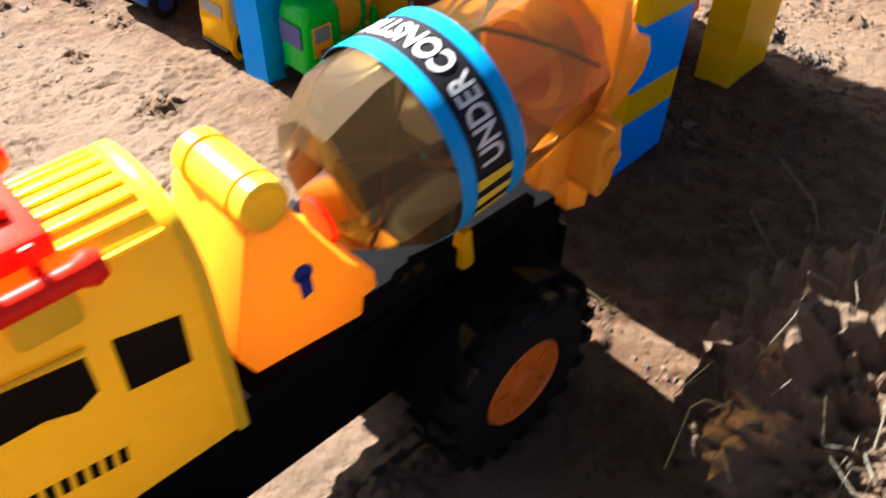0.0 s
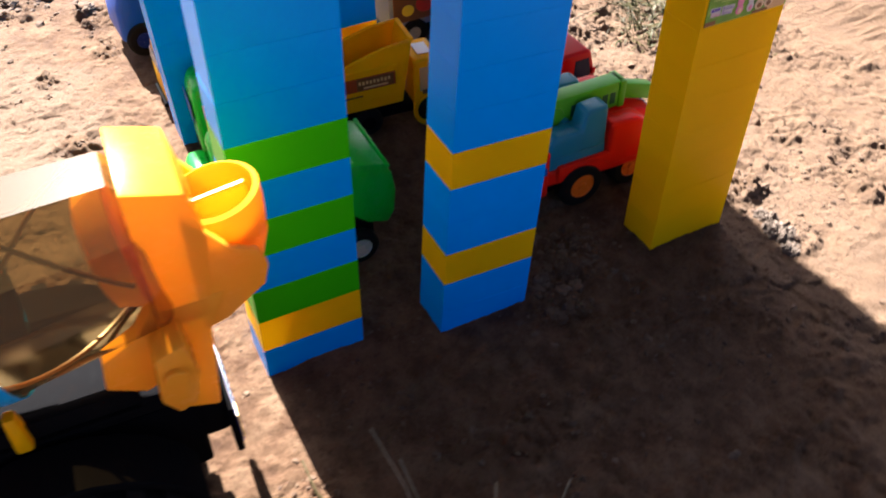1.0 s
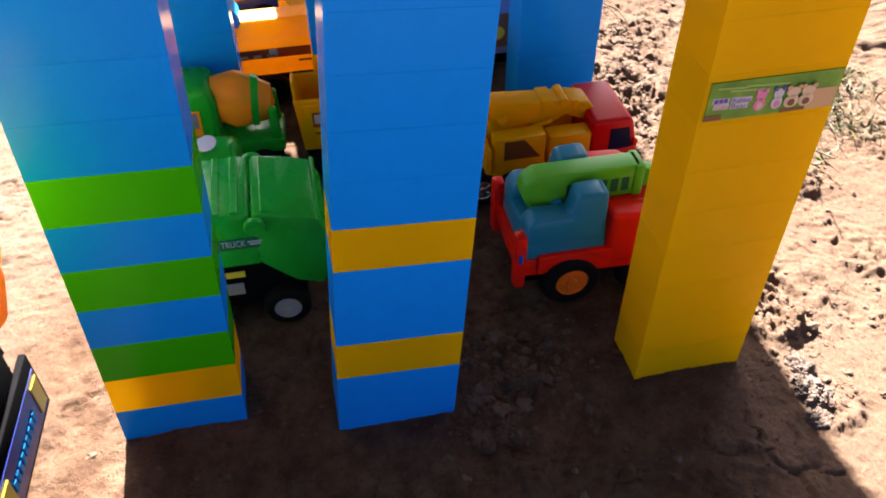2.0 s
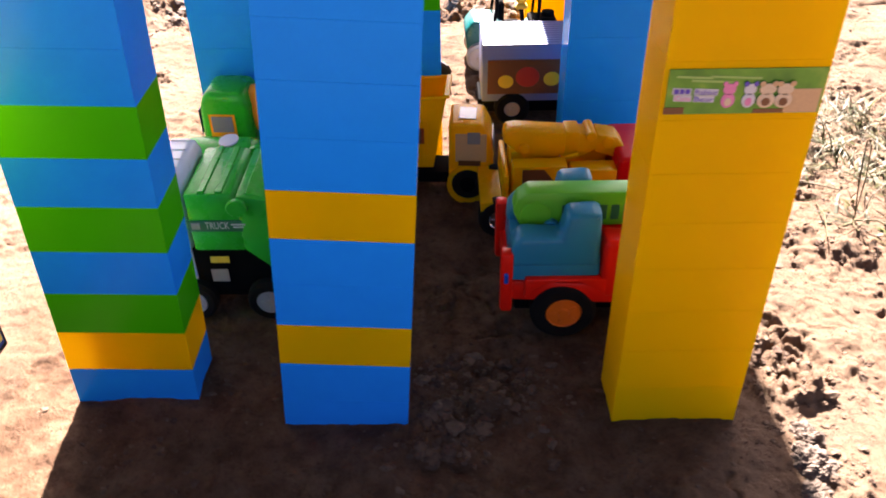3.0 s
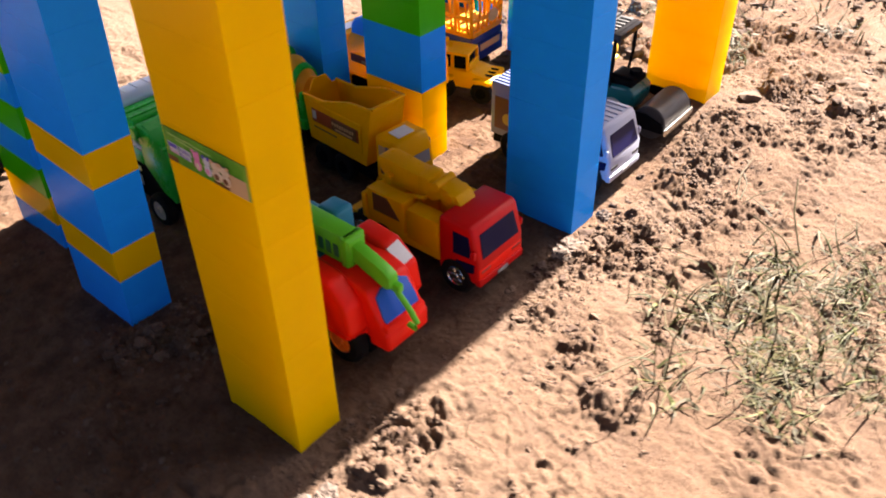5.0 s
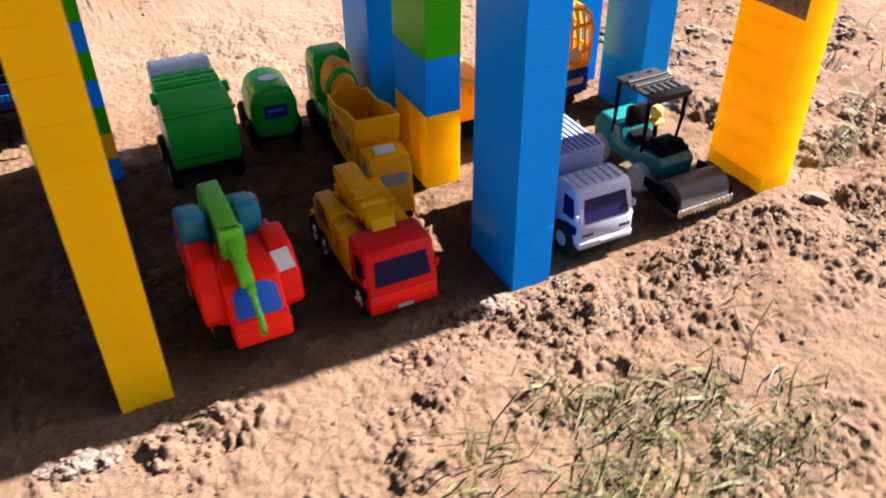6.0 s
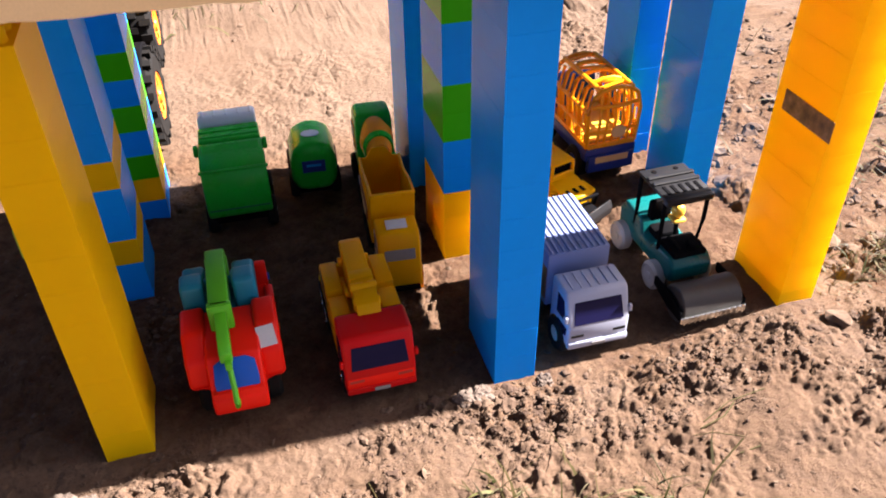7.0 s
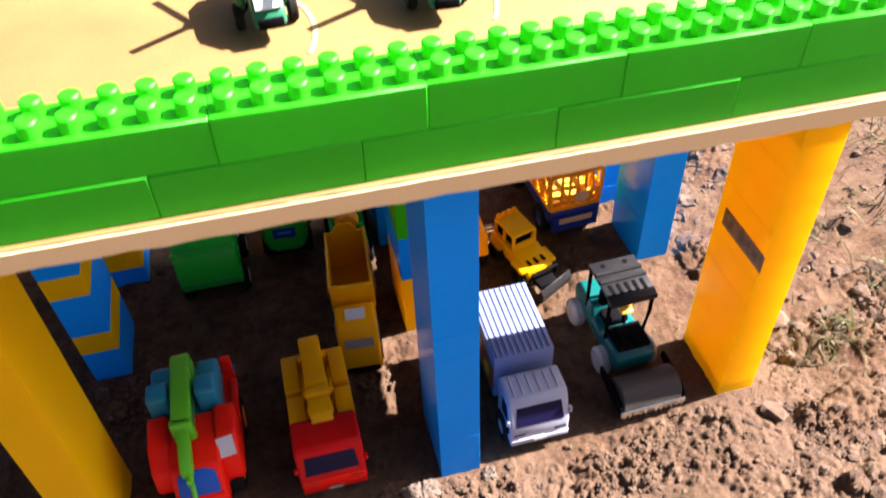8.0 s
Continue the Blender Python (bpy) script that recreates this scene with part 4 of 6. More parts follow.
def taller(ob, k, base=0.010):
    """Stretches the body upward from its base; the wheels keep their size."""
    for child in ob.children_recursive:
        if child.name.split(".")[0] in ("wheel", "rim", "tread"):
            continue
        for v in child.data.vertices:
            if v.co.z > base:
                v.co.z = base + (v.co.z - base) * k


def park(x0, x1, y0, y1):
    KEEP.append((x0, x1, y0, y1))


def crane_truck(x, y, rz):
    ob = thing("crane_truck", pose(x, y, 0, 0, 0, rz), "red toy crane truck with lime boom and teal rear box", "toy truck", "toy trucks under the deck")
    # low body with arches, a sloping nose in the middle and a tall block on each side of it
    base = [(-0.018, 0.0), (0.018, 0.0), (0.019, 0.018), (0.033, 0.022), (0.033, 0.060), (0.029, 0.116), (-0.029, 0.116), (-0.033, 0.060), (-0.033, 0.022), (-0.019, 0.018)]
    nose = [(0.062, 0.030), (0.062, 0.064), (0.030, 0.064), (0.0155, 0.0600), (0.0030, 0.0365), (-0.0010, 0.0345), (-0.0010, 0.0200), (0.020, 0.018)]
    body = part("body", joined(extrude(base, "z", 0.026, 0.0400, 0.0025, 2), extrude(nose, "x", -0.0190, 0.0190, 0.0028, 3)), RED, ob)
    block = [(0.063, 0.030), (0.063, 0.069), (0.036, 0.067), (0.020, 0.054), (0.0160, 0.034), (0.0180, 0.030)]
    for s in (-1, 1):
        part("fender", extrude(block, "x", min(s * 0.0165, s * 0.0335), max(s * 0.0165, s * 0.0335), 0.0035, 3), RED, body)
        arch = [(0.105, 0.030), (0.100, 0.036), (0.090, 0.0415), (0.074, 0.0415), (0.064, 0.036), (0.059, 0.030), (0.059, 0.044), (0.105, 0.044)]
        part("wheel_arch", extrude(arch, "x", min(s * 0.027, s * 0.0335), max(s * 0.027, s * 0.0335), 0.0012), RED, body)
        tail = part("tail_post", box(0.009, 0.007, 0.040, s * 0.0265, 0.1150, 0.019, 0.0018, 2), RED, body)
        part("tail_lamp", box(0.0030, 0.0024, 0.007, s * 0.0310, 0.1155, 0.040, 0.0006, 1), HOOD_BLUE, tail, "small blue tail lamp")
    slope = math.degrees(math.atan2(0.0125, 0.0235))
    pane = [(-0.0145, 0.0015), (0.0145, 0.0015), (0.0152, 0.008), (0.0140, 0.0215), (0.0080, 0.0250), (-0.0080, 0.0250), (-0.0140, 0.0215), (-0.0152, 0.008)]
    part("windscreen", moved(extrude(pane, "y", -0.0012, 0.0006, 0.0005, 2), at(0, 0.0030, 0.0365, pose(0, 0, 0, -slope, 0, 0))), HOOD_BLUE, body, "blue plastic windscreen")
    plate("sticker", body, INK_WHITE, 0.0125, 0.0150, at(0.0240, 0.0275, 0.0606, pose(0, 0, 0, 39, 0, 8)), "white paper sticker")
    K = -0.004
    floor_box = box(0.052, 0.050, 0.018, K, 0.088, 0.0405, 0.002, 2, (0.97, 0.97))
    side = [(0.0640, 0.050), (0.0650, 0.0830), (0.0680, 0.0845), (0.0835, 0.0835), (0.0865, 0.0690), (0.1080, 0.0700), (0.1125, 0.0640), (0.1130, 0.050)]
    cheeks = [extrude(side, "x", K + lo, K + lo + 0.0165, 0.0030, 3) for lo in (-0.0265, 0.0100)]
    box_part = part("rear_box", joined(floor_box, *cheeks), TEAL, ob, "teal blue rear box")
    long_arm = [(0.1030, 0.0865), (0.1090, 0.0820), (0.1115, 0.0750), (0.1080, 0.0660), (0.0990, 0.0600), (0.0900, 0.0610), (0.0860, 0.0640), (0.0360, 0.0650), (0.0360, 0.0845), (0.0400, 0.0865)]
    boom = part("boom", extrude(long_arm, "x", K - 0.0070, K + 0.0070, 0.0014), LIME, ob, "lime green crane boom")
    part("boom_hub", cyl(0.0090, 0.0160, "x", K - 0.0080, 0.0990, 0.0720, 20), LIME, boom)
    part("boom_collar", box(0.0165, 0.006, 0.0220, K, 0.0400, 0.0645, 0.0012), LIME, boom)
    inner = part("boom_tip", extrude([(0.0380, 0.0820), (0.0380, 0.0690), (0.0100, 0.0600), (0.0060, 0.0620), (0.0060, 0.0700), (0.0100, 0.0730)], "x", K - 0.0042, K + 0.0042, 0.0010), LIME, boom)
    part("hook", joined(box(0.0048, 0.010, 0.006, K + 0.001, 0.006, 0.0590, 0.001), tube([(K + 0.001, 0.007, 0.061), (K + 0.0014, 0.002, 0.055), (K + 0.002, -0.005, 0.047), (K + 0.002, -0.010, 0.040), (K + 0.002, -0.008, 0.0345), (K + 0.002, -0.003, 0.0355)], 0.0020, 8)), LIME, inner)
    for k in range(6):
        for s in (-1, 1):
            part("boom_slot", box(0.0006, 0.0045, 0.0095, K + s * 0.0070, 0.0480 + 0.0068 * k, 0.0690, 0), DARK_GREEN, boom, smooth=0)
    part("pivot", cyl(0.0045, 0.022, "x", K - 0.011, 0.0900, 0.0655, 14), TEAL, box_part)
    part("axle", box(0.040, 0.094, 0.014, 0, 0.062, 0.012, 0.001), BLACK, ob)
    four_wheels(ob, 0.045, (0.034,), 0.0180, 0.013, ORANGE, 0.54, "orange plastic rim")
    four_wheels(ob, 0.054, (0.082,), 0.0190, 0.013, ORANGE, 0.56, "orange plastic rim")
    park(x - 0.04, x + 0.04, y, y + 0.125)


crane_truck(0.0960, 0.000, -0.5)


def small_cab(ob, mat, w, length, z0, h, glass, roof_ribs=0, slope=0.006, lamp=None):
    """A rounded forward cab with windscreen, side windows, lamps and bumper."""
    prof = [(0.0, z0), (0.0, z0 + h * 0.42), (slope, z0 + h * 0.93), (slope + 0.003, z0 + h), (length - 0.002, z0 + h), (length, z0 + h - 0.002), (length, z0)]
    cab = part("cab", extrude(prof, "x", -w / 2, w / 2, 0.0028, 3), mat, ob)
    ws = [(-w * 0.40, z0 + h * 0.46), (w * 0.40, z0 + h * 0.46), (w * 0.37, z0 + h * 0.86), (-w * 0.37, z0 + h * 0.86)]
    ang = math.degrees(math.atan2(slope, h * 0.51))
    part("windscreen", moved(extrude([(a, b - z0 - h * 0.42) for a, b in ws], "y", -0.0006, 0.0004, 0.0002, 1), at(0, 0.0, z0 + h * 0.42, pose(0, 0, 0, -ang, 0, 0))), glass, cab, "dark windscreen")
    for s in (-1, 1):
        X = s * w / 2
        part("side_window", extrude([(slope + 0.003, z0 + h * 0.84), (slope * 0.6 + 0.002, z0 + h * 0.48), (length * 0.62, z0 + h * 0.45), (length * 0.62, z0 + h * 0.84)], "x", min(X, X + s * 0.0005), max(X, X + s * 0.0005), 0), glass, cab)
        part("side_vent", extrude([(0.003, z0 + h * 0.38), (0.004, z0 + h * 0.22), (length * 0.55, z0 + h * 0.12), (length * 0.55, z0 + h * 0.34)], "x", min(X, X + s * 0.0005), max(X, X + s * 0.0005), 0), glass, cab)
        part("mirror", box(0.003, 0.004, 0.006, s * (w / 2 + 0.001), 0.004, z0 + h * 0.50, 0.0008, 1), mat, cab)
        plate("headlight", cab, lamp or DARK_GREY, w * 0.20, 0.0024, at(s * w * 0.34, -0.0001, z0 + h * 0.24, FACE_FRONT))
    part("bumper", box(w * 0.98, 0.005, 0.006, 0, 0.001, z0 - 0.001, 0.0012), mat, cab)
    plate("number_plate", cab, INK_GREY, w * 0.22, 0.003, at(0, -0.0018, z0 + 0.002, FACE_FRONT))
    for k in range(roof_ribs):
        part("roof_rib", box(0.0012, length - slope - 0.008, 0.0010, -w * 0.36 + w * 0.72 * k / (roof_ribs - 1), (length + slope) / 2 + 0.001, z0 + h - 0.0002, 0.0003, 1), mat, cab)
    return cab


def digger_truck(x, y, rz):
    ob = thing("digger_truck", pose(x, y, 0, 0, 0, rz), "toy truck with red cab and yellow digger arm", "toy truck", "toy trucks under the deck")
    small_cab(ob, DEEP_RED, 0.052, 0.036, 0.014, 0.046, GLASS, 0, lamp=INK_RED)
    part("front_panel", box(0.050, 0.004, 0.012, 0, 0.0016, 0.016, 0.0014), RED, ob)
    part("chassis", box(0.034, 0.112, 0.010, 0, 0.064, 0.010, 0.001), BLACK, ob)
    bed = part("bed", joined(box(0.052, 0.090, 0.008, 0, 0.080, 0.020, 0.0012), box(0.014, 0.030, 0.027, -0.0190, 0.0510, 0.025, 0.0014), box(0.014, 0.030, 0.027, 0.0190, 0.0510, 0.025, 0.0014),
                             box(0.013, 0.036, 0.030, -0.0195, 0.0865, 0.025, 0.0014), box(0.013, 0.036, 0.030, 0.0195, 0.0865, 0.025, 0.0014), box(0.052, 0.004, 0.026, 0, 0.1085, 0.022, 0.001)), TRUCK_YELLOW, ob, "yellow bed with side boxes")
    arm = part("arm", joined(extrude([(0.1100, 0.0640), (0.1085, 0.0715), (0.1010, 0.0725), (0.0640, 0.0695), (0.0530, 0.0690), (0.0460, 0.0670), (0.0450, 0.0590), (0.0560, 0.0530), (0.0960, 0.0520)], "x", -0.0085, 0.0085, 0.0018), box(0.014, 0.022, 0.026, 0, 0.094, 0.030, 0.0015)), TRUCK_YELLOW, ob, "yellow digger arm")
    part("bucket", joined(extrude([(0.048, 0.0690), (0.034, 0.0660), (0.028, 0.0580), (0.031, 0.0500), (0.048, 0.0560)], "x", -0.0088, 0.0088, 0.0012), cyl(0.0044, 0.020, "x", -0.010, 0.0400, 0.0625, 14), cyl(0.0036, 0.020, "x", -0.010, 0.0520, 0.0675, 12)), TRUCK_YELLOW, arm)
    part("arm_sleeve", box(0.0182, 0.010, 0.0180, 0, 0.0640, 0.0530, 0.0014), TRUCK_YELLOW, arm)
    part("arm_pin", cyl(0.0034, 0.024, "x", -0.012, 0.0960, 0.0600, 14), TRUCK_YELLOW, arm)
    part("turntable", cyl(0.0125, 0.006, "z", 0, 0.098, 0.026, 24), TRUCK_YELLOW, arm)
    for k in range(4):
        part("bucket_tooth", box(0.0028, 0.005, 0.0026, -0.0078 + 0.0052 * k, 0.0265, 0.0500, 0.0006, 1), TRUCK_YELLOW, arm)
    for s in (-1, 1):
        part("strut", tube([(s * 0.0110, 0.092, 0.046), (s * 0.0110, 0.060, 0.056)], 0.0018, 8), TRUCK_YELLOW, arm)
        part("window_mark", extrude([(0.072, 0.038), (0.098, 0.038), (0.098, 0.053), (0.084, 0.053)], "x", min(s * 0.0260, s * 0.0265), max(s * 0.0260, s * 0.0265), 0), INK_BROWN, bed, smooth=0)
    four_wheels(ob, 0.044, (0.020, 0.090, 0.112), 0.0145, 0.010, CHROME, 0.55, "shiny silver rim")
    park(x - 0.035, x + 0.035, y, y + 0.13)


digger_truck(0.1945, 0.000, 0)


def dump_body(ob, y0, y1, w, z0, z1, mat, sticker=True):
    """An open tipper tray with sloping front and ribs on its sides."""
    t = 0.0016
    zt = z0 + (z1 - z0) * 0.74
    prof = [(y0, z1), (y0 + 0.010, z0), (y1 - 0.004, z0), (y1, zt), (y1 * 0.7 + y0 * 0.3, zt + 0.001), (y0 * 0.72 + y1 * 0.28, z1 - 0.002)]
    tray = part("tipper_tray", box(w, y1 - y0 - 0.014, t, 0, (y0 + y1) / 2 + 0.003, z0, 0.0003, 1), mat, ob)
    part("tray_front", extrude([(y0, z1), (y0 + 0.010, z0), (y0 + 0.0118, z0), (y0 + 0.0018, z1)], "x", -w / 2, w / 2, 0.0003, 1), mat, tray)
    gate = [(-w / 2, z0), (w / 2, z0), (w / 2, zt), (w * 0.34, zt), (w * 0.18, zt + 0.009), (-w * 0.18, zt + 0.009), (-w * 0.34, zt), (-w / 2, zt)]
    part("tray_back", moved(extrude([(a, b - z0) for a, b in gate], "y", -0.0009, 0.0009, 0.0003, 1), at(0, y1 - 0.005, z0, pose(0, 0, 0, -6, 0, 0))), mat, tray)
    for s in (-1, 1):
        part("tray_side", extrude(prof, "x", s * w / 2 - t / 2, s * w / 2 + t / 2, 0.0004, 1), mat, tray)
        part("tray_rim", tube([(s * w / 2, yy, zz - 0.0006) for yy, zz in ((y0, z1), (y0 * 0.72 + y1 * 0.28, z1 - 0.002), (y1 * 0.7 + y0 * 0.3, zt + 0.001), (y1, zt))], 0.0014, 8), mat, tray)
    part("tray_rim", box(w, 0.0040, 0.0024, 0, y0, z1 - 0.0012, 0.0006, 1), mat, tray)
    for s in (-1, 1):
        X = s * (w / 2 + 0.0012)
        part("side_panel", box(0.0012, (y1 - y0) * 0.78, (z1 - z0) * 0.50, X, (y0 + y1) / 2 + 0.004, z0 + (z1 - z0) * 0.18, 0.0004, 1), mat, tray)
        if sticker:
            X2 = s * (w / 2 + 0.0019)
            face = FACE_LEFT if s < 0 else FACE_RIGHT
            base = plate("sticker", tray, INK_RUST, (y1 - y0) * 0.68, (z1 - z0) * 0.22, at(X2, (y0 + y1) / 2 + 0.002, z0 + (z1 - z0) * 0.47, face), "rust-red and black printed sticker")
            ym, zm, L, X2 = (y0 + y1) / 2 + 0.002, z0 + (z1 - z0) * 0.47, y1 - y0, X2 + s * 0.0006
            plate("sticker_panel", base, INK_BROWN, L * 0.36, (z1 - z0) * 0.19, at(X2, ym - L * 0.14, zm, face))
            plate("sticker_badge", base, INK_WHITE, L * 0.050, (z1 - z0) * 0.13, at(X2, ym + L * 0.30, zm + 0.001, face))
            for k in range(9):
                plate("sticker_mark", base, INK_TAN, L * 0.020, (z1 - z0) * 0.05, at(X2 + s * 0.0006, ym + L * (0.015 - 0.036 * k), zm + (z1 - z0) * (0.03 - 0.006 * (k % 2)), face))
            plate("sticker_mark", base, INK_TAN, L * 0.24, (z1 - z0) * 0.028, at(X2 + s * 0.0006, ym - L * 0.14, zm - (z1 - z0) * 0.055, face))
            plate("side_bar", tray, INK_BROWN, L * 0.34, (z1 - z0) * 0.022, at(X2 - s * 0.0006, ym + L * 0.16, z0 + (z1 - z0) * 0.27, face))
    return tray


def yellow_tipper(x, y, rz, label, w=0.035, length=0.120, scale=1.0, tray=True):
    ob = thing("tipper_truck", pose(x, y, 0, 0, 0, rz) @ Matrix.Scale(scale, 4), label, "toy truck", "toy trucks under the deck")
    cab = part("cab", extrude([(0.0, 0.008), (0.0, 0.030), (0.003, 0.050), (0.008, 0.060), (0.032, 0.060), (0.032, 0.008)], "x", -w / 2, w / 2, 0.0025, 3), TRUCK_YELLOW, ob)
    plate("windscreen", cab, INK_GREY, w * 0.72, 0.010, at(0, 0.0008, 0.042, pose(0, 0, 0, 83, 0, 0)), "grey printed windscreen")
    plate("roof_badge", cab, PALE_LID, w * 0.5, 0.012, at(0, 0.019, 0.0603, pose(0, 0, 0, 3, 0, 0)), "pale printed roof badge")
    for s in (-1, 1):
        face = FACE_LEFT if s < 0 else FACE_RIGHT
        door = plate("door_sticker", cab, INK_TAN, 0.022, 0.022, at(s * (w / 2 + 0.0002), 0.016, 0.042, face), "brown printed door sticker")
        plate("door_window", door, INK_GREY, 0.009, 0.009, at(s * (w / 2 + 0.0008), 0.014, 0.050, face))
        plate("door_mark", door, INK_BROWN, 0.016, 0.004, at(s * (w / 2 + 0.0008), 0.017, 0.030, face))
        part("mudguard", moved(lathe([(0.0150, -0.0012), (0.0165, -0.0012), (0.0165, 0.0012), (0.0150, 0.0012), (0.0150, -0.0012)], "x", 0, 0, 0, 20), at(s * (w / 2), 0.017, 0.0115, Matrix())), TRUCK_YELLOW, cab)
    part("bumper", box(w * 0.9, 0.004, 0.004, 0, -0.001, 0.006, 0.001), BLACK, ob)
    part("chassis", box(0.026, length - 0.01, 0.009, 0, length / 2, 0.010, 0.001), BLACK, ob)
    if tray:
        dump_body(ob, 0.033, length, w + 0.001, 0.026, 0.081, TRUCK_YELLOW)
    four_wheels(ob, w - 0.004, (0.018, length - 0.046, length - 0.020), 0.0125, 0.009, BLACK, 0.5)
    park(x - 0.03, x + 0.04, y - 0.01, y + length)
    return ob


yellow_tipper(0.2360, 0.1125, -4.5, "long yellow toy tipper truck with an empty tray")


def garbage_truck(x, y, rz):
    ob = thing("garbage_truck", pose(x, y, 0, 0, 0, rz), "dark green toy garbage truck with a pale cab", "toy truck", "toy trucks under the deck")
    w = 0.057
    rear = part("hopper", extrude([(-0.003, 0.030), (-0.0085, 0.040), (-0.0105, 0.060), (-0.0085, 0.077), (-0.0040, 0.0880), (0.008, 0.0925), (0.031, 0.0970), (0.031, 0.056), (0.012, 0.036)], "x", -w / 2, w / 2, 0.0022, 2), TRUCK_GREEN, ob, "sloping green rear hopper")
    part("ridge", box(w + 0.003, 0.0030, 0.0030, 0, -0.0050, 0.0855, 0.0010), TRUCK_GREEN, rear)
    part("panel_frame", extrude([(0.0080, 0.0915), (0.0260, 0.0972), (0.0260, 0.0950), (0.0090, 0.0900)], "x", -w / 2 + 0.003, w / 2 - 0.003, 0.0006, 1), TRUCK_GREEN, rear)
    part("dark_seam", box(w - 0.004, 0.0010, 0.0016, 0, -0.0092, 0.0430, 0.0003, 1), DARK_GREEN, rear)
    for s in (-1, 1):
        part("hinge", cyl(0.0060, 0.004, "x", s * w / 2 - (0.004 if s < 0 else 0), 0.030, 0.0900, 16), TRUCK_GREEN, ob)
        face = FACE_LEFT if s < 0 else FACE_RIGHT
        plate("sticker", ob, DARK_GREEN, 0.034, 0.0085, at(s * (w / 2 - 0.0008), 0.0435, 0.0745, face), "faded side sticker with pale bars")
        part("lettering", flat_text("TRUCK", 0.0135, 0.0052, at(s * (w / 2 - 0.0001), 0.0435, 0.0750, face)), INK_WHITE, ob, "white printed lettering", smooth=0)
        for k in range(2):
            plate("sticker_bar", ob, INK_WHITE, 0.008 - 0.002 * k, 0.0010, at(s * (w / 2 - 0.0001), 0.0435 + s * 0.0120, 0.0760 - 0.002 * k, face))
        plate("sticker_badge", ob, INK_GREY, 0.0050, 0.0050, at(s * (w / 2 - 0.0001), 0.0435 - s * 0.0120, 0.0750, face))
    body = part("body", joined(extrude([(0.029, 0.054), (0.029, 0.090), (0.034, 0.098), (0.0600, 0.098), (0.0600, 0.054)], "x", -w / 2 + 0.001, w / 2 - 0.001, 0.0024, 2),
                               box(w - 0.004, 0.004, 0.002, 0, 0.040, 0.0972, 0.0006, 1), box(w - 0.004, 0.004, 0.002, 0, 0.050, 0.0972, 0.0006, 1)), TRUCK_GREEN, ob)
    cab = part("cab", extrude([(0.0615, 0.020), (0.0615, 0.098), (0.0650, 0.106), (0.0800, 0.106), (0.0840, 0.070), (0.0850, 0.048), (0.0850, 0.020)], "x", -w / 2 + 0.002, w / 2 - 0.002, 0.0030, 2), PALE_LID, ob, "pale grey-blue cab")
    for k in range(5):
        part("roof_rib", box(0.0020, 0.012, 0.0012, -0.022 + 0.011 * k, 0.0720, 0.1056, 0.0004, 1), PALE_LID, cab)
    part("chassis", box(0.050, 0.074, 0.040, 0, 0.044, 0.015, 0.001), BLACK, ob)
    plate("chassis_badge", ob, INK_YELLOW, 0.011, 0.005, at(-0.0266, 0.0465, 0.047, FACE_LEFT))
    plate("chassis_badge", ob, INK_GREY, 0.010, 0.010, at(-0.0266, 0.0480, 0.034, FACE_LEFT))
    four_wheels(ob, 0.054, (0.020, 0.066), 0.0140, 0.010, HUB_WHITE, 0.6, "silver hubcap")
    taller(ob, 0.88)
    park(x - 0.04, x + 0.04, y, y + 0.14)


garbage_truck(0.1155, 0.2335, -1)


def tank_truck(x, y, rz):
    ob = thing("tank_truck", pose(x, y, 0, 0, 0, rz), "small rounded green toy truck with a dark blue sticker", "toy truck", "toy trucks under the deck")
    w = 0.044
    prof = [(-0.40, 0), (0.40, 0), (0.5, 0.25), (0.5, 0.62), (0.40, 0.86), (0.22, 1.0), (-0.22, 1.0), (-0.40, 0.86), (-0.5, 0.62), (-0.5, 0.25)]
    rear = part("body", extrude([(a * w, 0.012 + b * 0.042) for a, b in prof], "y", 0.0, 0.054, 0.0085, 4), TRUCK_GREEN, ob)
    plate("sticker", rear, INK_BLUE, 0.022, 0.010, at(0, -0.0002, 0.035, FACE_FRONT), "dark blue sticker")
    plate("sticker_bar", rear, INK_CYAN, 0.014, 0.002, at(0, -0.0008, 0.036, FACE_FRONT))
    bm = lathe([(0, 0), (0.5, 0), (0.48, 0.6), (0, 0.6)], "z", 0, 0, 0, 16)
    part("top_badge", moved(bm, at(0, 0.020, 0.0541, Matrix.Diagonal((0.018, 0.013, 0.001, 1)))), PALE_LID, rear, "pale grey badge")
    part("cab", extrude([(0.053, 0.014), (0.053, 0.034), (0.058, 0.037), (0.068, 0.036), (0.074, 0.024), (0.074, 0.014)], "x", -0.019, 0.019, 0.003, 2), TRUCK_GREEN, ob)
    part("chassis", box(0.030, 0.068, 0.010, 0, 0.040, 0.009, 0.001), BLACK, ob)
    four_wheels(ob, 0.040, (0.020, 0.060), 0.0140, 0.010, BLACK, 0.55)
    taller(ob, 1.28)
    park(x - 0.03, x + 0.03, y, y + 0.11)


tank_truck(0.1890, 0.272, -4)


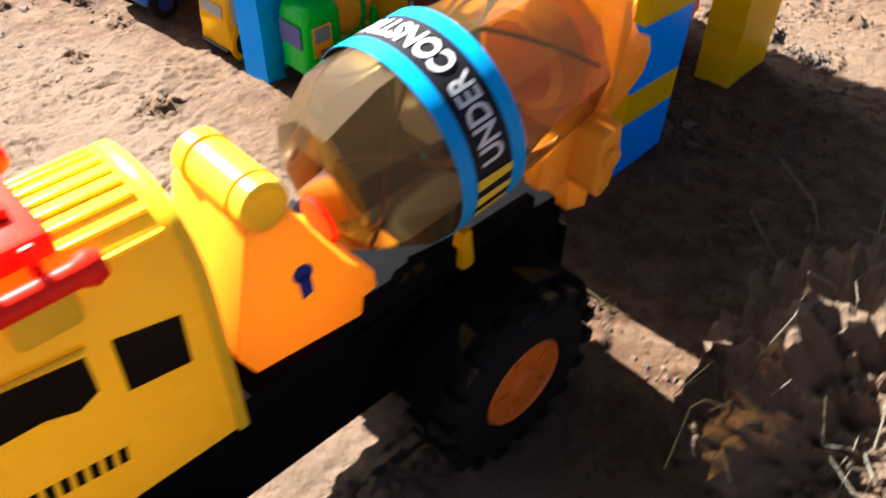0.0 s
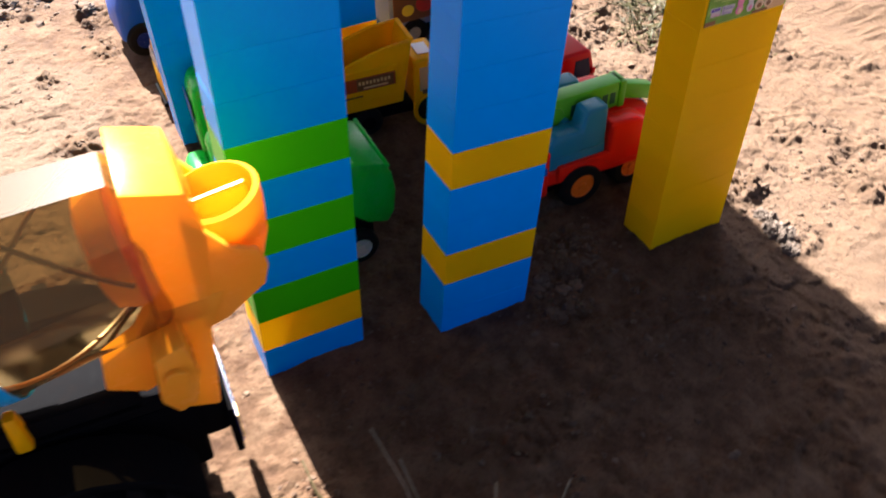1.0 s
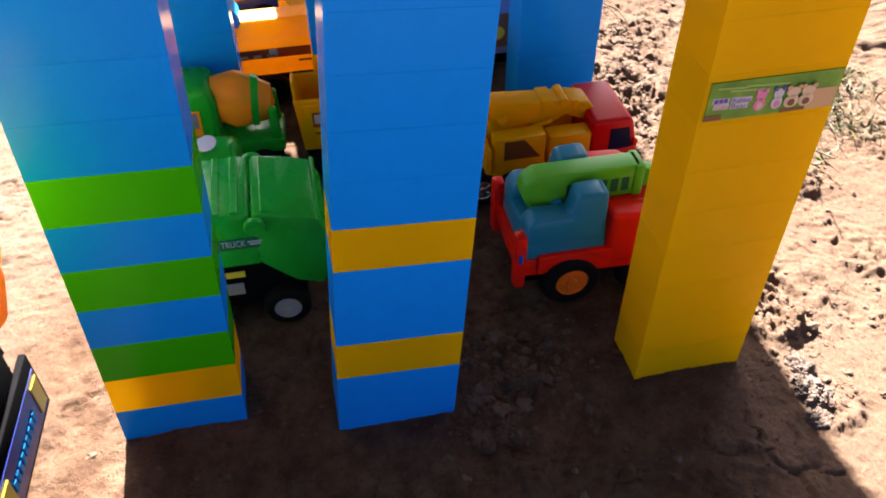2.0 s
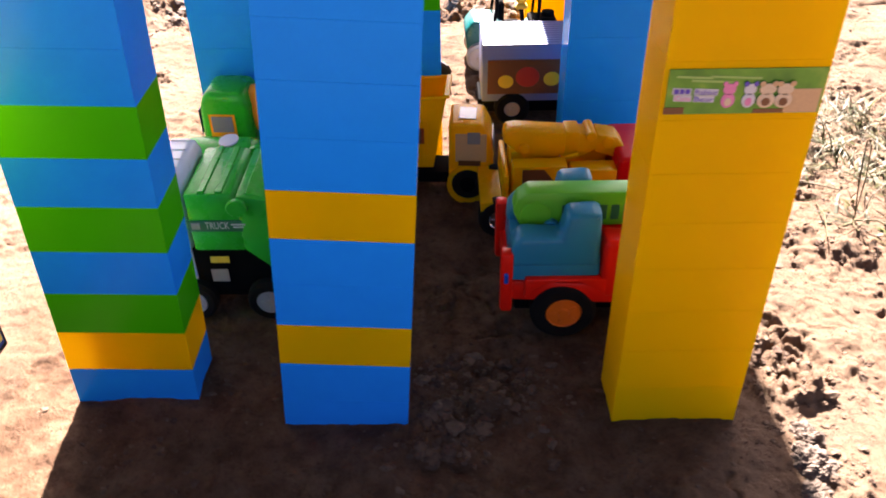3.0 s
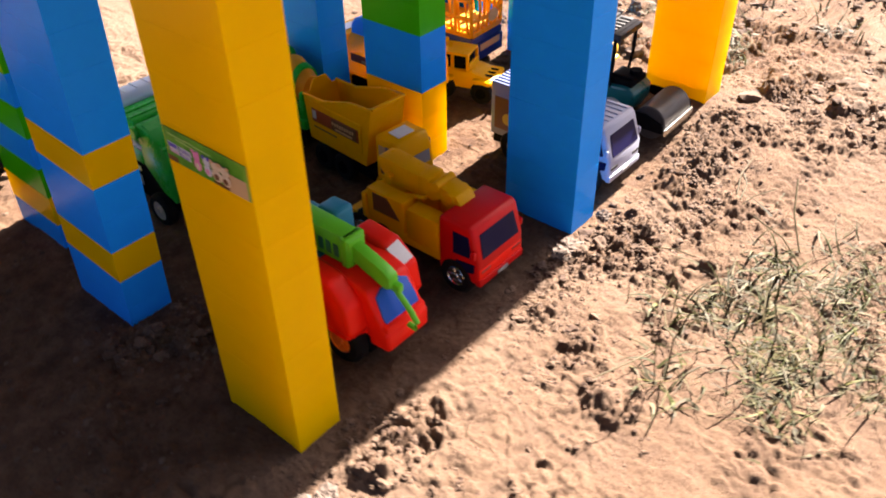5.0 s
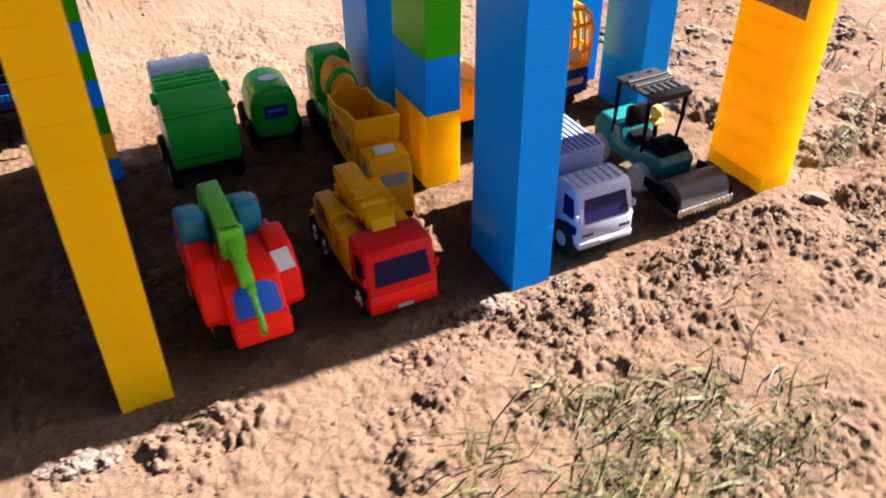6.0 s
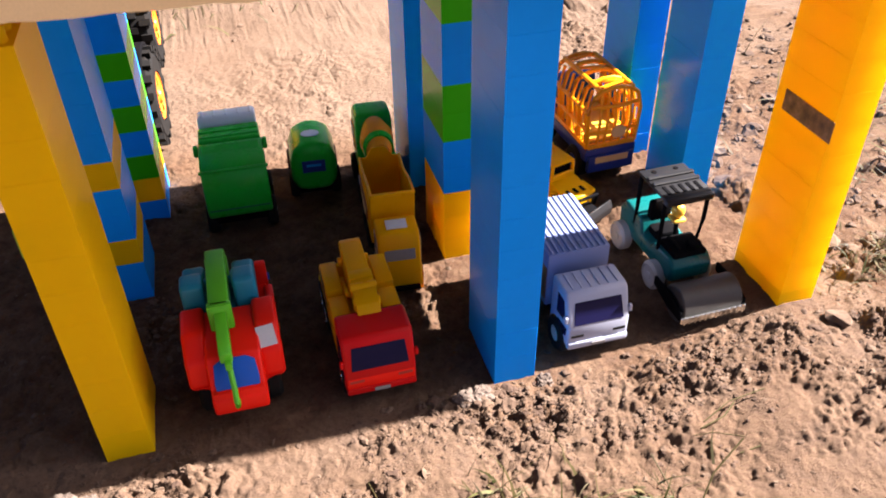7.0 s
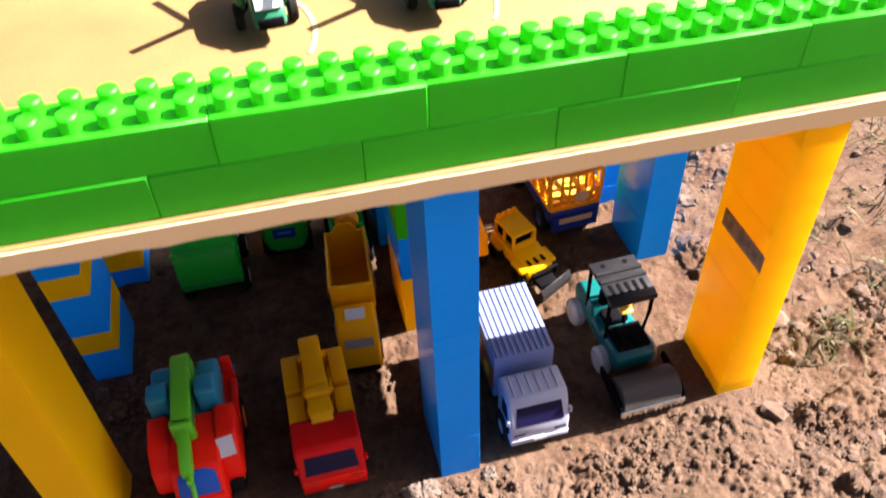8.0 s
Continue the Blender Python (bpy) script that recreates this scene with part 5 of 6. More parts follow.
def green_mixer(x, y, rz):
    """Its cab is at +y: the drum's mouth looks towards -y."""
    ob = thing("green_mixer_truck", pose(x, y, 0, 0, 0, rz), "small green toy mixer truck with an orange drum", "toy truck", "toy trucks under the deck")
    w = 0.036
    cab = part("cab", extrude([(0.040, 0.014), (0.040, 0.054), (0.044, 0.062), (0.072, 0.062), (0.077, 0.054), (0.078, 0.014)], "x", -w / 2, w / 2, 0.005, 3), TRUCK_GREEN, ob)
    for s in (-1, 1):
        face = FACE_LEFT if s < 0 else FACE_RIGHT
        d = plate("door_sticker", cab, MIXER_ORANGE, 0.019, 0.020, at(s * (w / 2 + 0.0002), 0.061, 0.040, face), "orange printed door sticker")
        plate("door_window", d, PALE_BLUE, 0.015, 0.009, at(s * (w / 2 + 0.0008), 0.061, 0.0445, face))
        plate("door_mark", d, INK_RED, 0.008, 0.004, at(s * (w / 2 + 0.0008), 0.060, 0.033, face))
    plate("windscreen", cab, INK_BLUE, 0.028, 0.014, at(0, 0.0782, 0.044, FACE_BACK))
    drum = part("drum", lathe([(0, -0.003), (0.010, 0), (0.0135, 0.012), (0.0165, 0.024), (0.0120, 0.040), (0.006, 0.044), (0, 0.044)], m=at(0, 0.004, 0.044, pose(0, 0, 0, -83, 0, 0)), seg=20), MIXER_ORANGE, ob, "orange plastic drum")
    part("drum_ring", shell([(0.0125, 0.008), (0.0140, 0.008), (0.0150, 0.013), (0.0130, 0.013)], m=at(0, 0.004, 0.044, pose(0, 0, 0, -83, 0, 0)), seg=20), TRUCK_GREEN, drum)
    part("bed", joined(box(w, 0.050, 0.008, 0, 0.022, 0.020, 0.002), box(0.008, 0.008, 0.020, -0.012, 0.003, 0.026, 0.002, 2, (0.7, 0.7)), box(0.008, 0.008, 0.020, 0.012, 0.003, 0.026, 0.002, 2, (0.7, 0.7))), TRUCK_GREEN, ob)
    part("chassis", box(0.026, 0.078, 0.010, 0, 0.039, 0.011, 0.001), BLACK, ob)
    four_wheels(ob, 0.036, (0.014, 0.062), 0.0135, 0.009, BLACK, 0.5)
    taller(ob, 1.34)
    park(x - 0.025, x + 0.025, y, y + 0.08)


green_mixer(0.2500, 0.2450, -3)


def box_truck(x, y, rz):
    ob = thing("box_truck", pose(x, y, 0, 0, 0, rz), "white toy truck with a pale blue ribbed container", "toy truck", "toy trucks under the deck")
    small_cab(ob, WHITE, 0.050, 0.036, 0.016, 0.046, GLASS, 6, 0.008)
    w = 0.051
    cont = part("container", box(w, 0.075, 0.050, 0, 0.0820, 0.022, 0.0012), PALE_BLUE, ob, "pale blue ribbed container")
    for k in range(10):
        part("roof_rib", box(0.0020, 0.073, 0.0016, -w / 2 + 0.0034 + 0.0049 * k, 0.082, 0.0715, 0.0005, 1), PALE_BLUE, cont)
    side = plate("side_print", cont, INK_BROWN, 0.070, 0.030, at(-w / 2 - 0.0002, 0.080, 0.044, FACE_LEFT), "dark side print with coloured spots")
    for yy, zz, m, d in ((0.062, 0.042, INK_YELLOW, 0.014), (0.082, 0.044, INK_RED, 0.020), (0.100, 0.040, INK_YELLOW, 0.013)):
        bm = lathe([(0, 0), (0.5, 0), (0.48, 0.6), (0, 0.6)], "z", 0, 0, 0, 16)
        part("side_spot", moved(bm, at(-w / 2 - 0.0007, yy, zz, FACE_LEFT) @ Matrix.Diagonal((d, d * 0.9, 0.0006, 1))), m, side)
    part("chassis", box(0.036, 0.116, 0.012, 0, 0.064, 0.009, 0.001), BLACK, ob)
    four_wheels(ob, 0.044, (0.020, 0.094), 0.0150, 0.010, HUB_WHITE, 0.45)
    park(x - 0.03, x + 0.03, y, y + 0.125)


box_truck(0.3615, -0.003, 0)


def road_roller(x, y, rz):
    ob = thing("road_roller", pose(x, y, 0.007, 0, 0, rz), "teal toy road roller with black canopy and grey drum", "toy road roller", "toy trucks under the deck")
    part("body", joined(extrude([(0.040, 0.016), (0.038, 0.032), (0.046, 0.038), (0.070, 0.036), (0.076, 0.030), (0.090, 0.030), (0.094, 0.044), (0.122, 0.046), (0.130, 0.036), (0.128, 0.016)], "x", -0.0185, 0.0185, 0.003, 3)), FORK_TEAL, ob)
    part("engine", joined(box(0.030, 0.026, 0.006, 0, 0.056, 0.036, 0.002), cyl(0.006, 0.006, "z", 0.006, 0.050, 0.040, 16), box(0.004, 0.020, 0.003, -0.008, 0.056, 0.041, 0.001)), BLACK, ob, "black engine cover")
    part("seat", joined(box(0.022, 0.018, 0.008, 0, 0.086, 0.030, 0.003), box(0.022, 0.006, 0.024, 0, 0.096, 0.036, 0.003)), BLACK, ob)
    part("lamp", joined(box(0.010, 0.010, 0.012, 0.004, 0.076, 0.054, 0.004, 3), box(0.012, 0.012, 0.004, 0.004, 0.076, 0.050, 0.002)), CREAM, ob, "yellow steering console")
    part("steering_column", tube([(0.004, 0.074, 0.036), (0.004, 0.076, 0.052)], 0.002, 8), BLACK, ob)
    roof = part("canopy", joined(box(0.042, 0.044, 0.0030, 0, 0.083, 0.0830, 0.0010), box(0.042, 0.008, 0.006, 0, 0.0605, 0.0795, 0.0015), box(0.042, 0.004, 0.0022, 0, 0.081, 0.0858, 0.0006, 1), box(0.042, 0.004, 0.0022, 0, 0.090, 0.0858, 0.0006, 1)), DARK_GREY, ob, "grey slotted canopy")
    for k in range(5):
        part("canopy_slot", box(0.0028, 0.011, 0.0008, -0.014 + 0.007 * k, 0.071, 0.0858, 0), BLACK, roof, smooth=0)
    for k in range(2):
        part("canopy_hole", cyl(0.0022, 0.0006, "z", -0.010 + 0.020 * k, 0.099, 0.0859, 12, 0), BLACK, roof)
    for s in (-1, 1):
        for y0, y1 in ((0.064, 0.062), (0.104, 0.101)):
            part("canopy_post", tube([(s * 0.0175, y0, 0.034), (s * 0.0192, y1, 0.058), (s * 0.0192, y1, 0.084)], 0.0018, 8), BLACK, ob)
    part("drum", cyl(0.0155, 0.052, "x", -0.026, 0.017, 0.0155, 36, 0.001), GREY, ob, "dusty grey steel-look drum")
    for s in (-1, 1):
        part("drum_arm", extrude([(0.002, 0.010), (0.002, 0.018), (0.020, 0.024), (0.044, 0.024), (0.044, 0.016), (0.020, 0.010)], "x", s * 0.0285 - 0.0012, s * 0.0285 + 0.0012, 0.0005, 1), BLACK, ob)
    part("scraper", joined(box(0.058, 0.002, 0.006, 0, 0.0005, 0.008, 0.0006, 1), *[box(0.0014, 0.0012, 0.007, -0.026 + 0.0047 * k, -0.0006, 0.0075, 0) for k in range(12)]), CHROME, ob, "bright ribbed scraper bar")
    for y, r in ((0.058, 0.0125), (0.116, 0.0130)):
        for s in (-1, 1):
            wheel(ob, s * 0.0215, y, r, 0.010, HUB_WHITE, 0.86, rim_label="dusty white wheel disc", spokes=0, tyre_mat=HUB_WHITE)
    park(x - 0.035, x + 0.035, y - 0.005, y + 0.13)


road_roller(0.4615, -0.002, 1.5)


def plow_jeep(x, y, rz):
    ob = thing("plow_jeep", pose(x, y, 0.002, 0, 0, rz), "small yellow toy jeep with a dark front plow", "toy car", "toy trucks under the deck")
    part("body", joined(extrude([(0.0, 0.012), (0.0, 0.024), (0.024, 0.030), (0.062, 0.030), (0.066, 0.026), (0.066, 0.012)], "x", -0.015, 0.015, 0.002, 2),
                        *[box(0.008, 0.020, 0.005, s * 0.0165, yy, 0.020, 0.0018) for s in (-1, 1) for yy in (0.012, 0.052)]), TRUCK_YELLOW, ob)
    cab = part("roof", box(0.027, 0.034, 0.003, 0, 0.045, 0.044, 0.0012), TRUCK_YELLOW, ob)
    for s in (-1, 1):
        for yy in (0.029, 0.045, 0.060):
            part("roof_post", box(0.003, 0.003, 0.016, s * 0.012, yy, 0.029, 0.0006, 1), TRUCK_YELLOW, cab)
    part("dashboard", box(0.026, 0.003, 0.007, 0, 0.028, 0.029, 0.0006, 1), TRUCK_YELLOW, cab)
    part("roof_lamps", joined(*[cyl(0.0026, 0.004, "y", -0.009 + 0.006 * k, 0.058, 0.049, 10) for k in range(4)]), TRUCK_YELLOW, cab)
    part("interior", box(0.022, 0.028, 0.012, 0, 0.046, 0.030, 0.001), BLACK, ob)
    for k in range(3):
        part("hood_stripe", box(0.0034, 0.016, 0.0008, -0.008 + 0.008 * k, 0.012, 0.0262, 0.0002, 1), BLACK, ob, smooth=0)
    bar = part("bull_bar", tube([(-0.014, -0.004, 0.014), (-0.014, -0.007, 0.026), (0.014, -0.007, 0.026), (0.014, -0.004, 0.014)], 0.0016, 8), BLACK, ob)
    part("plow_frame", box(0.020, 0.016, 0.006, 0, -0.008, 0.010, 0.001), BLACK, ob)
    part("plow", moved(extrude([(-0.016, 0.002), (-0.020, 0.006), (-0.021, 0.014), (-0.018, 0.020), (-0.0165, 0.0195), (-0.0190, 0.014), (-0.0180, 0.007), (-0.0145, 0.003)], "x", -0.021, 0.021, 0.0003, 1), pose(0, -0.002, 0, 0, 0, 14)), DARK_GREY, ob, "dark grey plow blade")
    four_wheels(ob, 0.032, (0.012, 0.052), 0.0115, 0.009, BLACK, 0.5)
    park(x - 0.03, x + 0.03, y - 0.03, y + 0.07)


plow_jeep(0.4225, 0.171, 16)


def tipper_behind(x, y, rz):
    """Like the long tipper but facing away; seen between the pillars."""
    ob = yellow_tipper(x, y, rz, "yellow toy truck facing the back, its orange cover in sunlight", 0.040, 0.125, 1.06, False)
    h = 0.021
    half = [(h, 0.026), (h + 0.0012, 0.030), (h, 0.034), (h, 0.050), (h - 0.003, 0.056), (h - 0.012, 0.066)]
    body = part("closed_body", extrude(half + [(-a, b) for a, b in half[::-1]], "y", 0.034, 0.124, 0.0018, 3), LIT_ORANGE, ob, "closed orange body with sloping shoulders")
    for s in (-1, 1):
        face = FACE_LEFT if s < 0 else FACE_RIGHT
        band = plate("sticker", body, INK_RUST, 0.074, 0.0075, at(s * (h + 0.0003), 0.080, 0.0445, face), "rust-red printed band")
        plate("sticker_badge", band, INK_WHITE, 0.006, 0.0058, at(s * (h + 0.0009), 0.082, 0.0450, face))
        for k in range(3):
            plate("sticker_mark", band, INK_TAN, 0.006, 0.0022, at(s * (h + 0.0009), 0.060 + 0.010 * k, 0.0430, face))
        plate("side_bar", body, INK_BROWN, 0.012, 0.0016, at(s * (h + 0.0003), 0.106, 0.0365, face))
    part("roof_dome", cyl(0.0135, 0.024, "x", -0.012, 0.048, 0.0655, 28, 0.002), INK_CYAN, body, "light blue roof dome")
    part("tail_hinge", joined(box(0.012, 0.008, 0.010, 0, 0.127, 0.052, 0.002), box(0.030, 0.006, 0.006, 0, 0.126, 0.060, 0.002)), LIT_ORANGE, body)
    return ob


tipper_behind(0.3560, 0.330, 180)


def cage_truck(x, y, rz):
    """Its rear is at y = 0; the cab is at +y."""
    ob = thing("cage_truck", pose(x, y, 0, 0, 0, rz), "navy toy truck carrying an orange barred animal cage", "toy truck", "toy trucks under the deck")
    part("bed", joined(box(0.056, 0.090, 0.012, 0, 0.046, 0.022, 0.002), box(0.050, 0.006, 0.016, 0, 0.001, 0.012, 0.001)), NAVY, ob)
    part("cab", extrude([(0.090, 0.014), (0.090, 0.060), (0.095, 0.068), (0.107, 0.066), (0.116, 0.044), (0.118, 0.014)], "x", -0.027, 0.027, 0.005, 3), HOOD_BLUE, ob)
    plate("tail_panel", ob, INK_TAN, 0.036, 0.006, at(0, -0.0022, 0.024, FACE_FRONT))
    w, y0, y1, z0, z1 = 0.052, 0.003, 0.083, 0.036, 0.088
    r = 0.0019

    def hoop(y, bulge):
        pts = [(-w / 2, y, z0)]
        pts += [(-w / 2 - 0.002, y - bulge * 0.5, (z0 + z1) / 2 + 0.006)]
        for a in range(150, 29, -24):
            pts.append((w / 2 * math.cos(radians(a)) * 1.04, y - bulge, z1 - 0.014 + 0.014 * math.sin(radians(a)) * 1.15))
        pts += [(w / 2 + 0.002, y - bulge * 0.5, (z0 + z1) / 2 + 0.006), (w / 2, y, z0)]
        return pts

    part("cage_floor", box(w - 0.006, y1 - y0 - 0.006, 0.003, 0, (y0 + y1) / 2, z0 + 0.002, 0.0006, 1), CREAM, ob, "cream floor inside the cage")
    base = part("cage_base", joined(*[box(0.004, y1 - y0, 0.005, s * w / 2, (y0 + y1) / 2, z0 - 0.002, 0.001) for s in (-1, 1)], *[box(w, 0.004, 0.005, 0, yy, z0 - 0.002, 0.001) for yy in (y0, y1)]), CAGE_ORANGE, ob, "orange cage frame")
    for k, yy in enumerate((y0, y0 + 0.020, y0 + 0.040, y0 + 0.060, y1)):
        part("cage_hoop", tube(hoop(yy, 0.0), r * 1.15, 8), CAGE_ORANGE, base)
    for s in (-1, 1):
        for z in (0.052, 0.068):
            part("cage_rail", tube([(s * (w / 2 + 0.001), y0, z), (s * (w / 2 + 0.001), y1, z)], r, 8), CAGE_ORANGE, base)
        part("cage_rail", tube([(s * 0.017, y0, z1), (s * 0.017, y1, z1)], r * 1.2, 8), CAGE_ORANGE, base)
        for k in range(8):
            yy = y0 + 0.0050 + 0.0100 * k
            part("cage_bar", tube([(s * w / 2, yy, z0), (s * (w / 2 + 0.001), yy + 0.003, 0.068), (s * 0.021, yy + 0.004, z1 - 0.002)], r * 0.85, 6), CAGE_ORANGE, base)
    for k in range(5):
        yy = y0 + 0.006 + 0.0165 * k
        part("cage_brace", tube([(-0.017, yy, z1), (0.017, yy + 0.009 * (-1) ** k, z1)], r * 0.8, 6), CAGE_ORANGE, base)
    for x2 in (-0.016, -0.008, 0.0, 0.008, 0.016):
        part("cage_bar", tube([(x2, y0, z0), (x2 * 1.05, y0 - 0.004, 0.060), (x2 * 0.95, y0, z1 - 0.001)], r * 0.85, 6), CAGE_ORANGE, base)
    for z in (0.050, 0.074):
        part("cage_rail", tube([(-w / 2, y0, z), (0, y0 - 0.004, z), (w / 2, y0, z)], r, 8), CAGE_ORANGE, base)
    bm = lathe([(0, 0), (0.5, 0), (0.48, 0.6), (0, 0.6)], "z", 0, 0, 0, 16)
    part("cage_badge", moved(bm, at(0.004, y0 - 0.005, 0.050, FACE_FRONT) @ Matrix.Diagonal((0.016, 0.012, 0.002, 1))), INK_TAN, base, "tan round badge")
    part("chassis", box(0.034, 0.108, 0.012, 0, 0.060, 0.012, 0.001), BLACK, ob)
    four_wheels(ob, 0.050, (0.022, 0.098), 0.0165, 0.012, NAVY, 0.5)
    taller(ob, 1.14, 0.004)
    park(x - 0.055, x + 0.035, y, y + 0.12)


cage_truck(0.4790, 0.228, 3)

# ---- loose soil, straw and grass ----


def ball(level):
    bm = bmesh.new()
    bmesh.ops.create_icosphere(bm, subdivisions=level, radius=1.0)
    v, f = np.array([v.co[:] for v in bm.verts]), np.array([[v.index for v in f.verts] for f in bm.faces])
    bm.free()
    return v, f


BALLS = ball(1), ball(2)


def scatter_clods(n, x0, x1, y0, y1, r_lo, r_hi, seed, dense=0.0):
    g = np.random.default_rng(seed)
    x, y = g.uniform(x0, x1, n), g.uniform(y0, y1, n)
    keep = free_of_things(x, y, 0.002) & (g.random(n) < np.clip(roughness_of_ground(x, y) + dense, 0, 1)) & (value_noise(x, y, 0.05, 4.4, 7.7) + g.random(n) * 0.5 > 0.62)
    x, y = x[keep], y[keep]
    r = r_lo * (r_hi / r_lo) ** (g.random(len(x)) ** 2.4)
    z = ground_height(x, y)
    return x, y, z, r


def clod_object(name, sets, label):
    """Crumbs of soil: knobbly rounded lumps, half sunk in the ground."""
    vs, fs, k = [], [], 0
    g = np.random.default_rng(11)
    for x, y, z, r in sets:
        for i in range(len(x)):
            v, f = BALLS[1 if r[i] > 0.0011 else 0]
            d = g.normal(size=(3, 3))
            knob = 1 + 0.28 * np.sin(v @ d[0] * 2.3 + 6 * g.random()) + 0.22 * np.sin(v @ d[1] * 3.6) + 0.42 * (g.random(len(v)) - 0.5)
            sc = r[i] * (0.75 + 0.55 * g.random(3))
            p = v * knob[:, None] * sc
            a = g.random() * 6.28
            c, s = math.cos(a), math.sin(a)
            vs.append(np.stack([p[:, 0] * c - p[:, 1] * s + x[i], p[:, 0] * s + p[:, 1] * c + y[i], p[:, 2] * 0.60 + z[i] - r[i] * 0.05], -1))
            fs.append(f + k)
            k += len(v)
    me = bpy.data.meshes.new(name)
    me.from_pydata(np.concatenate(vs).tolist(), [], np.concatenate(fs).tolist())
    me.materials.append(CLOD)
    return tagged(new(name, me), label, "soil", kind="stuff")


clod_object("soil_clods", [
    scatter_clods(5000, -0.06, 0.62, -0.085, 0.004, 0.0005, 0.0026, 1),
    scatter_clods(14000, -0.06, 0.62, -0.085, 0.006, 0.0004, 0.0016, 14),
    scatter_clods(9000, -0.05, 0.66, -0.20, -0.05, 0.0004, 0.0022, 15, 0.15),
    scatter_clods(5000, 0.50, 0.75, -0.15, 0.40, 0.0005, 0.0026, 16),
    scatter_clods(1600, 0.0, 0.60, -0.080, 0.004, 0.0010, 0.0042, 17),
    scatter_clods(5000, -0.14, 0.06, -0.02, 0.42, 0.0004, 0.0024, 8, 0.28),
    scatter_clods(900, -0.030, 0.050, 0.085, 0.172, 0.0006, 0.0046, 9, 0.3),
    scatter_clods(160, 0.22, 0.30, -0.035, 0.0, 0.0014, 0.0050, 12, 0.3),
    scatter_clods(420, 0.215, 0.285, 0.050, 0.155, 0.0007, 0.0034, 13, 0.3),
    scatter_clods(3600, 0.54, 0.95, -0.20, 0.60, 0.0012, 0.0090, 2, 0.15),
    scatter_clods(500, 0.55, 0.75, 0.02, 0.45, 0.0030, 0.0120, 18),
    scatter_clods(1500, 0.29, 0.60, 0.335, 0.47, 0.0006, 0.0032, 19),
    scatter_clods(1500, -0.32, 0.05, -0.12, 0.75, 0.0008, 0.0040, 3),
    scatter_clods(7000, 0.0, 0.50, 0.0, 0.36, 0.0004, 0.0020, 4, 0.16),
    scatter_clods(900, -0.10, 0.60, 0.36, 1.10, 0.0010, 0.0050, 5),
    scatter_clods(1200, 0.0, 0.9, -0.45, -0.15, 0.0010, 0.0050, 6),
], "crumbled tan soil clods scattered over the ground")


def grass_object(name, tufts, mat, label, seed):
    """tufts: x, y, number of blades, length, how flat they lie (0 upright, 1 flat), spread."""
    g = np.random.default_rng(seed)
    vs, fs, k = [], [], 0
    for tx, ty, n, length, flatness, spread in tufts:
        for _ in range(int(n * 1.1)):
            bx, by = tx + g.normal() * spread, ty + g.normal() * spread
            a = g.random() * 6.283
            L = length * (0.22 + 0.62 * g.random())
            lay = np.clip(flatness + g.normal() * 0.22, 0.03, 1.0)
            wid = 0.00030 + 0.00125 * g.random() ** 2
            dx, dy = math.cos(a), math.sin(a)
            bend = g.normal() * 0.60
            z0 = float(ground_height(np.array([bx]), np.array([by]))[0])
            pts = []
            hor, ver = 0.0, 0.0
            for s in range(5):
                pts.append((bx + dx * hor - dy * bend * hor * hor / max(L, 1e-6), by + dy * hor + dx * bend * hor * hor / max(L, 1e-6), z0 + max(ver, 0.0005 if s else -0.002), wid * (1 - s / 4.3)))
                el = radians(90 * (1 - lay)) - 0.28 * s * (1 - 0.3 * lay)
                hor += L / 4 * math.cos(el)
                ver += L / 4 * math.sin(el)
            for px, py, pz, w in pts:
                vs += [(px - dy * w, py + dx * w, pz), (px + dy * w, py - dx * w, pz + w * 0.5)]
            fs += [(k + 2 * s, k + 2 * s + 1, k + 2 * s + 3, k + 2 * s + 2) for s in range(4)]
            k += 10
    me = bpy.data.meshes.new(name)
    me.from_pydata(vs, [], fs)
    me.materials.append(mat)
    return tagged(new(name, me), label, "grass", kind="stuff")


CLUMPS = [(0.178, -0.136, 0.5), (0.186, -0.142, 0.4), (0.228, -0.186, 0.9), (0.200, -0.203, 0.9), (0.243, -0.112, 1.0), (0.272, -0.134, 1.6), (0.300, -0.150, 1.6), (0.330, -0.158, 1.5), (0.345, -0.140, 0.8), (0.265, -0.165, 1.2), (0.241, -0.190, 1.5), (0.222, -0.178, 1.0), (0.348, -0.211, 1.6), (0.318, -0.205, 1.5), (0.285, -0.215, 1.5),
          (0.25, -0.24, 1.4), (0.380, -0.185, 1.0), (0.60, 0.020, 0.5), (0.655, 0.030, 0.9), (0.635, 0.026, 0.6), (0.735, 0.085, 0.9), (0.80, 0.18, 0.9), (0.87, 0.28, 0.9), (0.63, 0.10, 0.5), (0.71, 0.16, 0.8), (0.635, -0.163, 0.9), (0.566, -0.24, 1.2), (0.76, -0.05, 1.2), (0.70, -0.12, 0.8), (0.66, 0.03, 0.6)]
FAR_TUFTS = [(0.85, 0.08, 54, 0.08, 0.5, 0.06), (0.9, 0.3, 54, 0.08, 0.5, 0.08), (0.9, -0.2, 72, 0.09, 0.5, 0.1), (0.10, 0.86, 54, 0.06, 0.5, 0.05), (0.22, 0.90, 54, 0.06, 0.5, 0.06), (0.36, 0.95, 54, 0.06, 0.5, 0.06)]
grass_object("dry_grass", [(x, y, int(15 * k), 0.056, 0.74, 0.015) for x, y, k in CLUMPS] + [(x + 0.002, y - 0.002, int(28 * k), 0.022, 0.80, 0.014) for x, y, k in CLUMPS] + FAR_TUFTS, STRAW, "dry straw-coloured grass tufts lying on bare soil", 21)
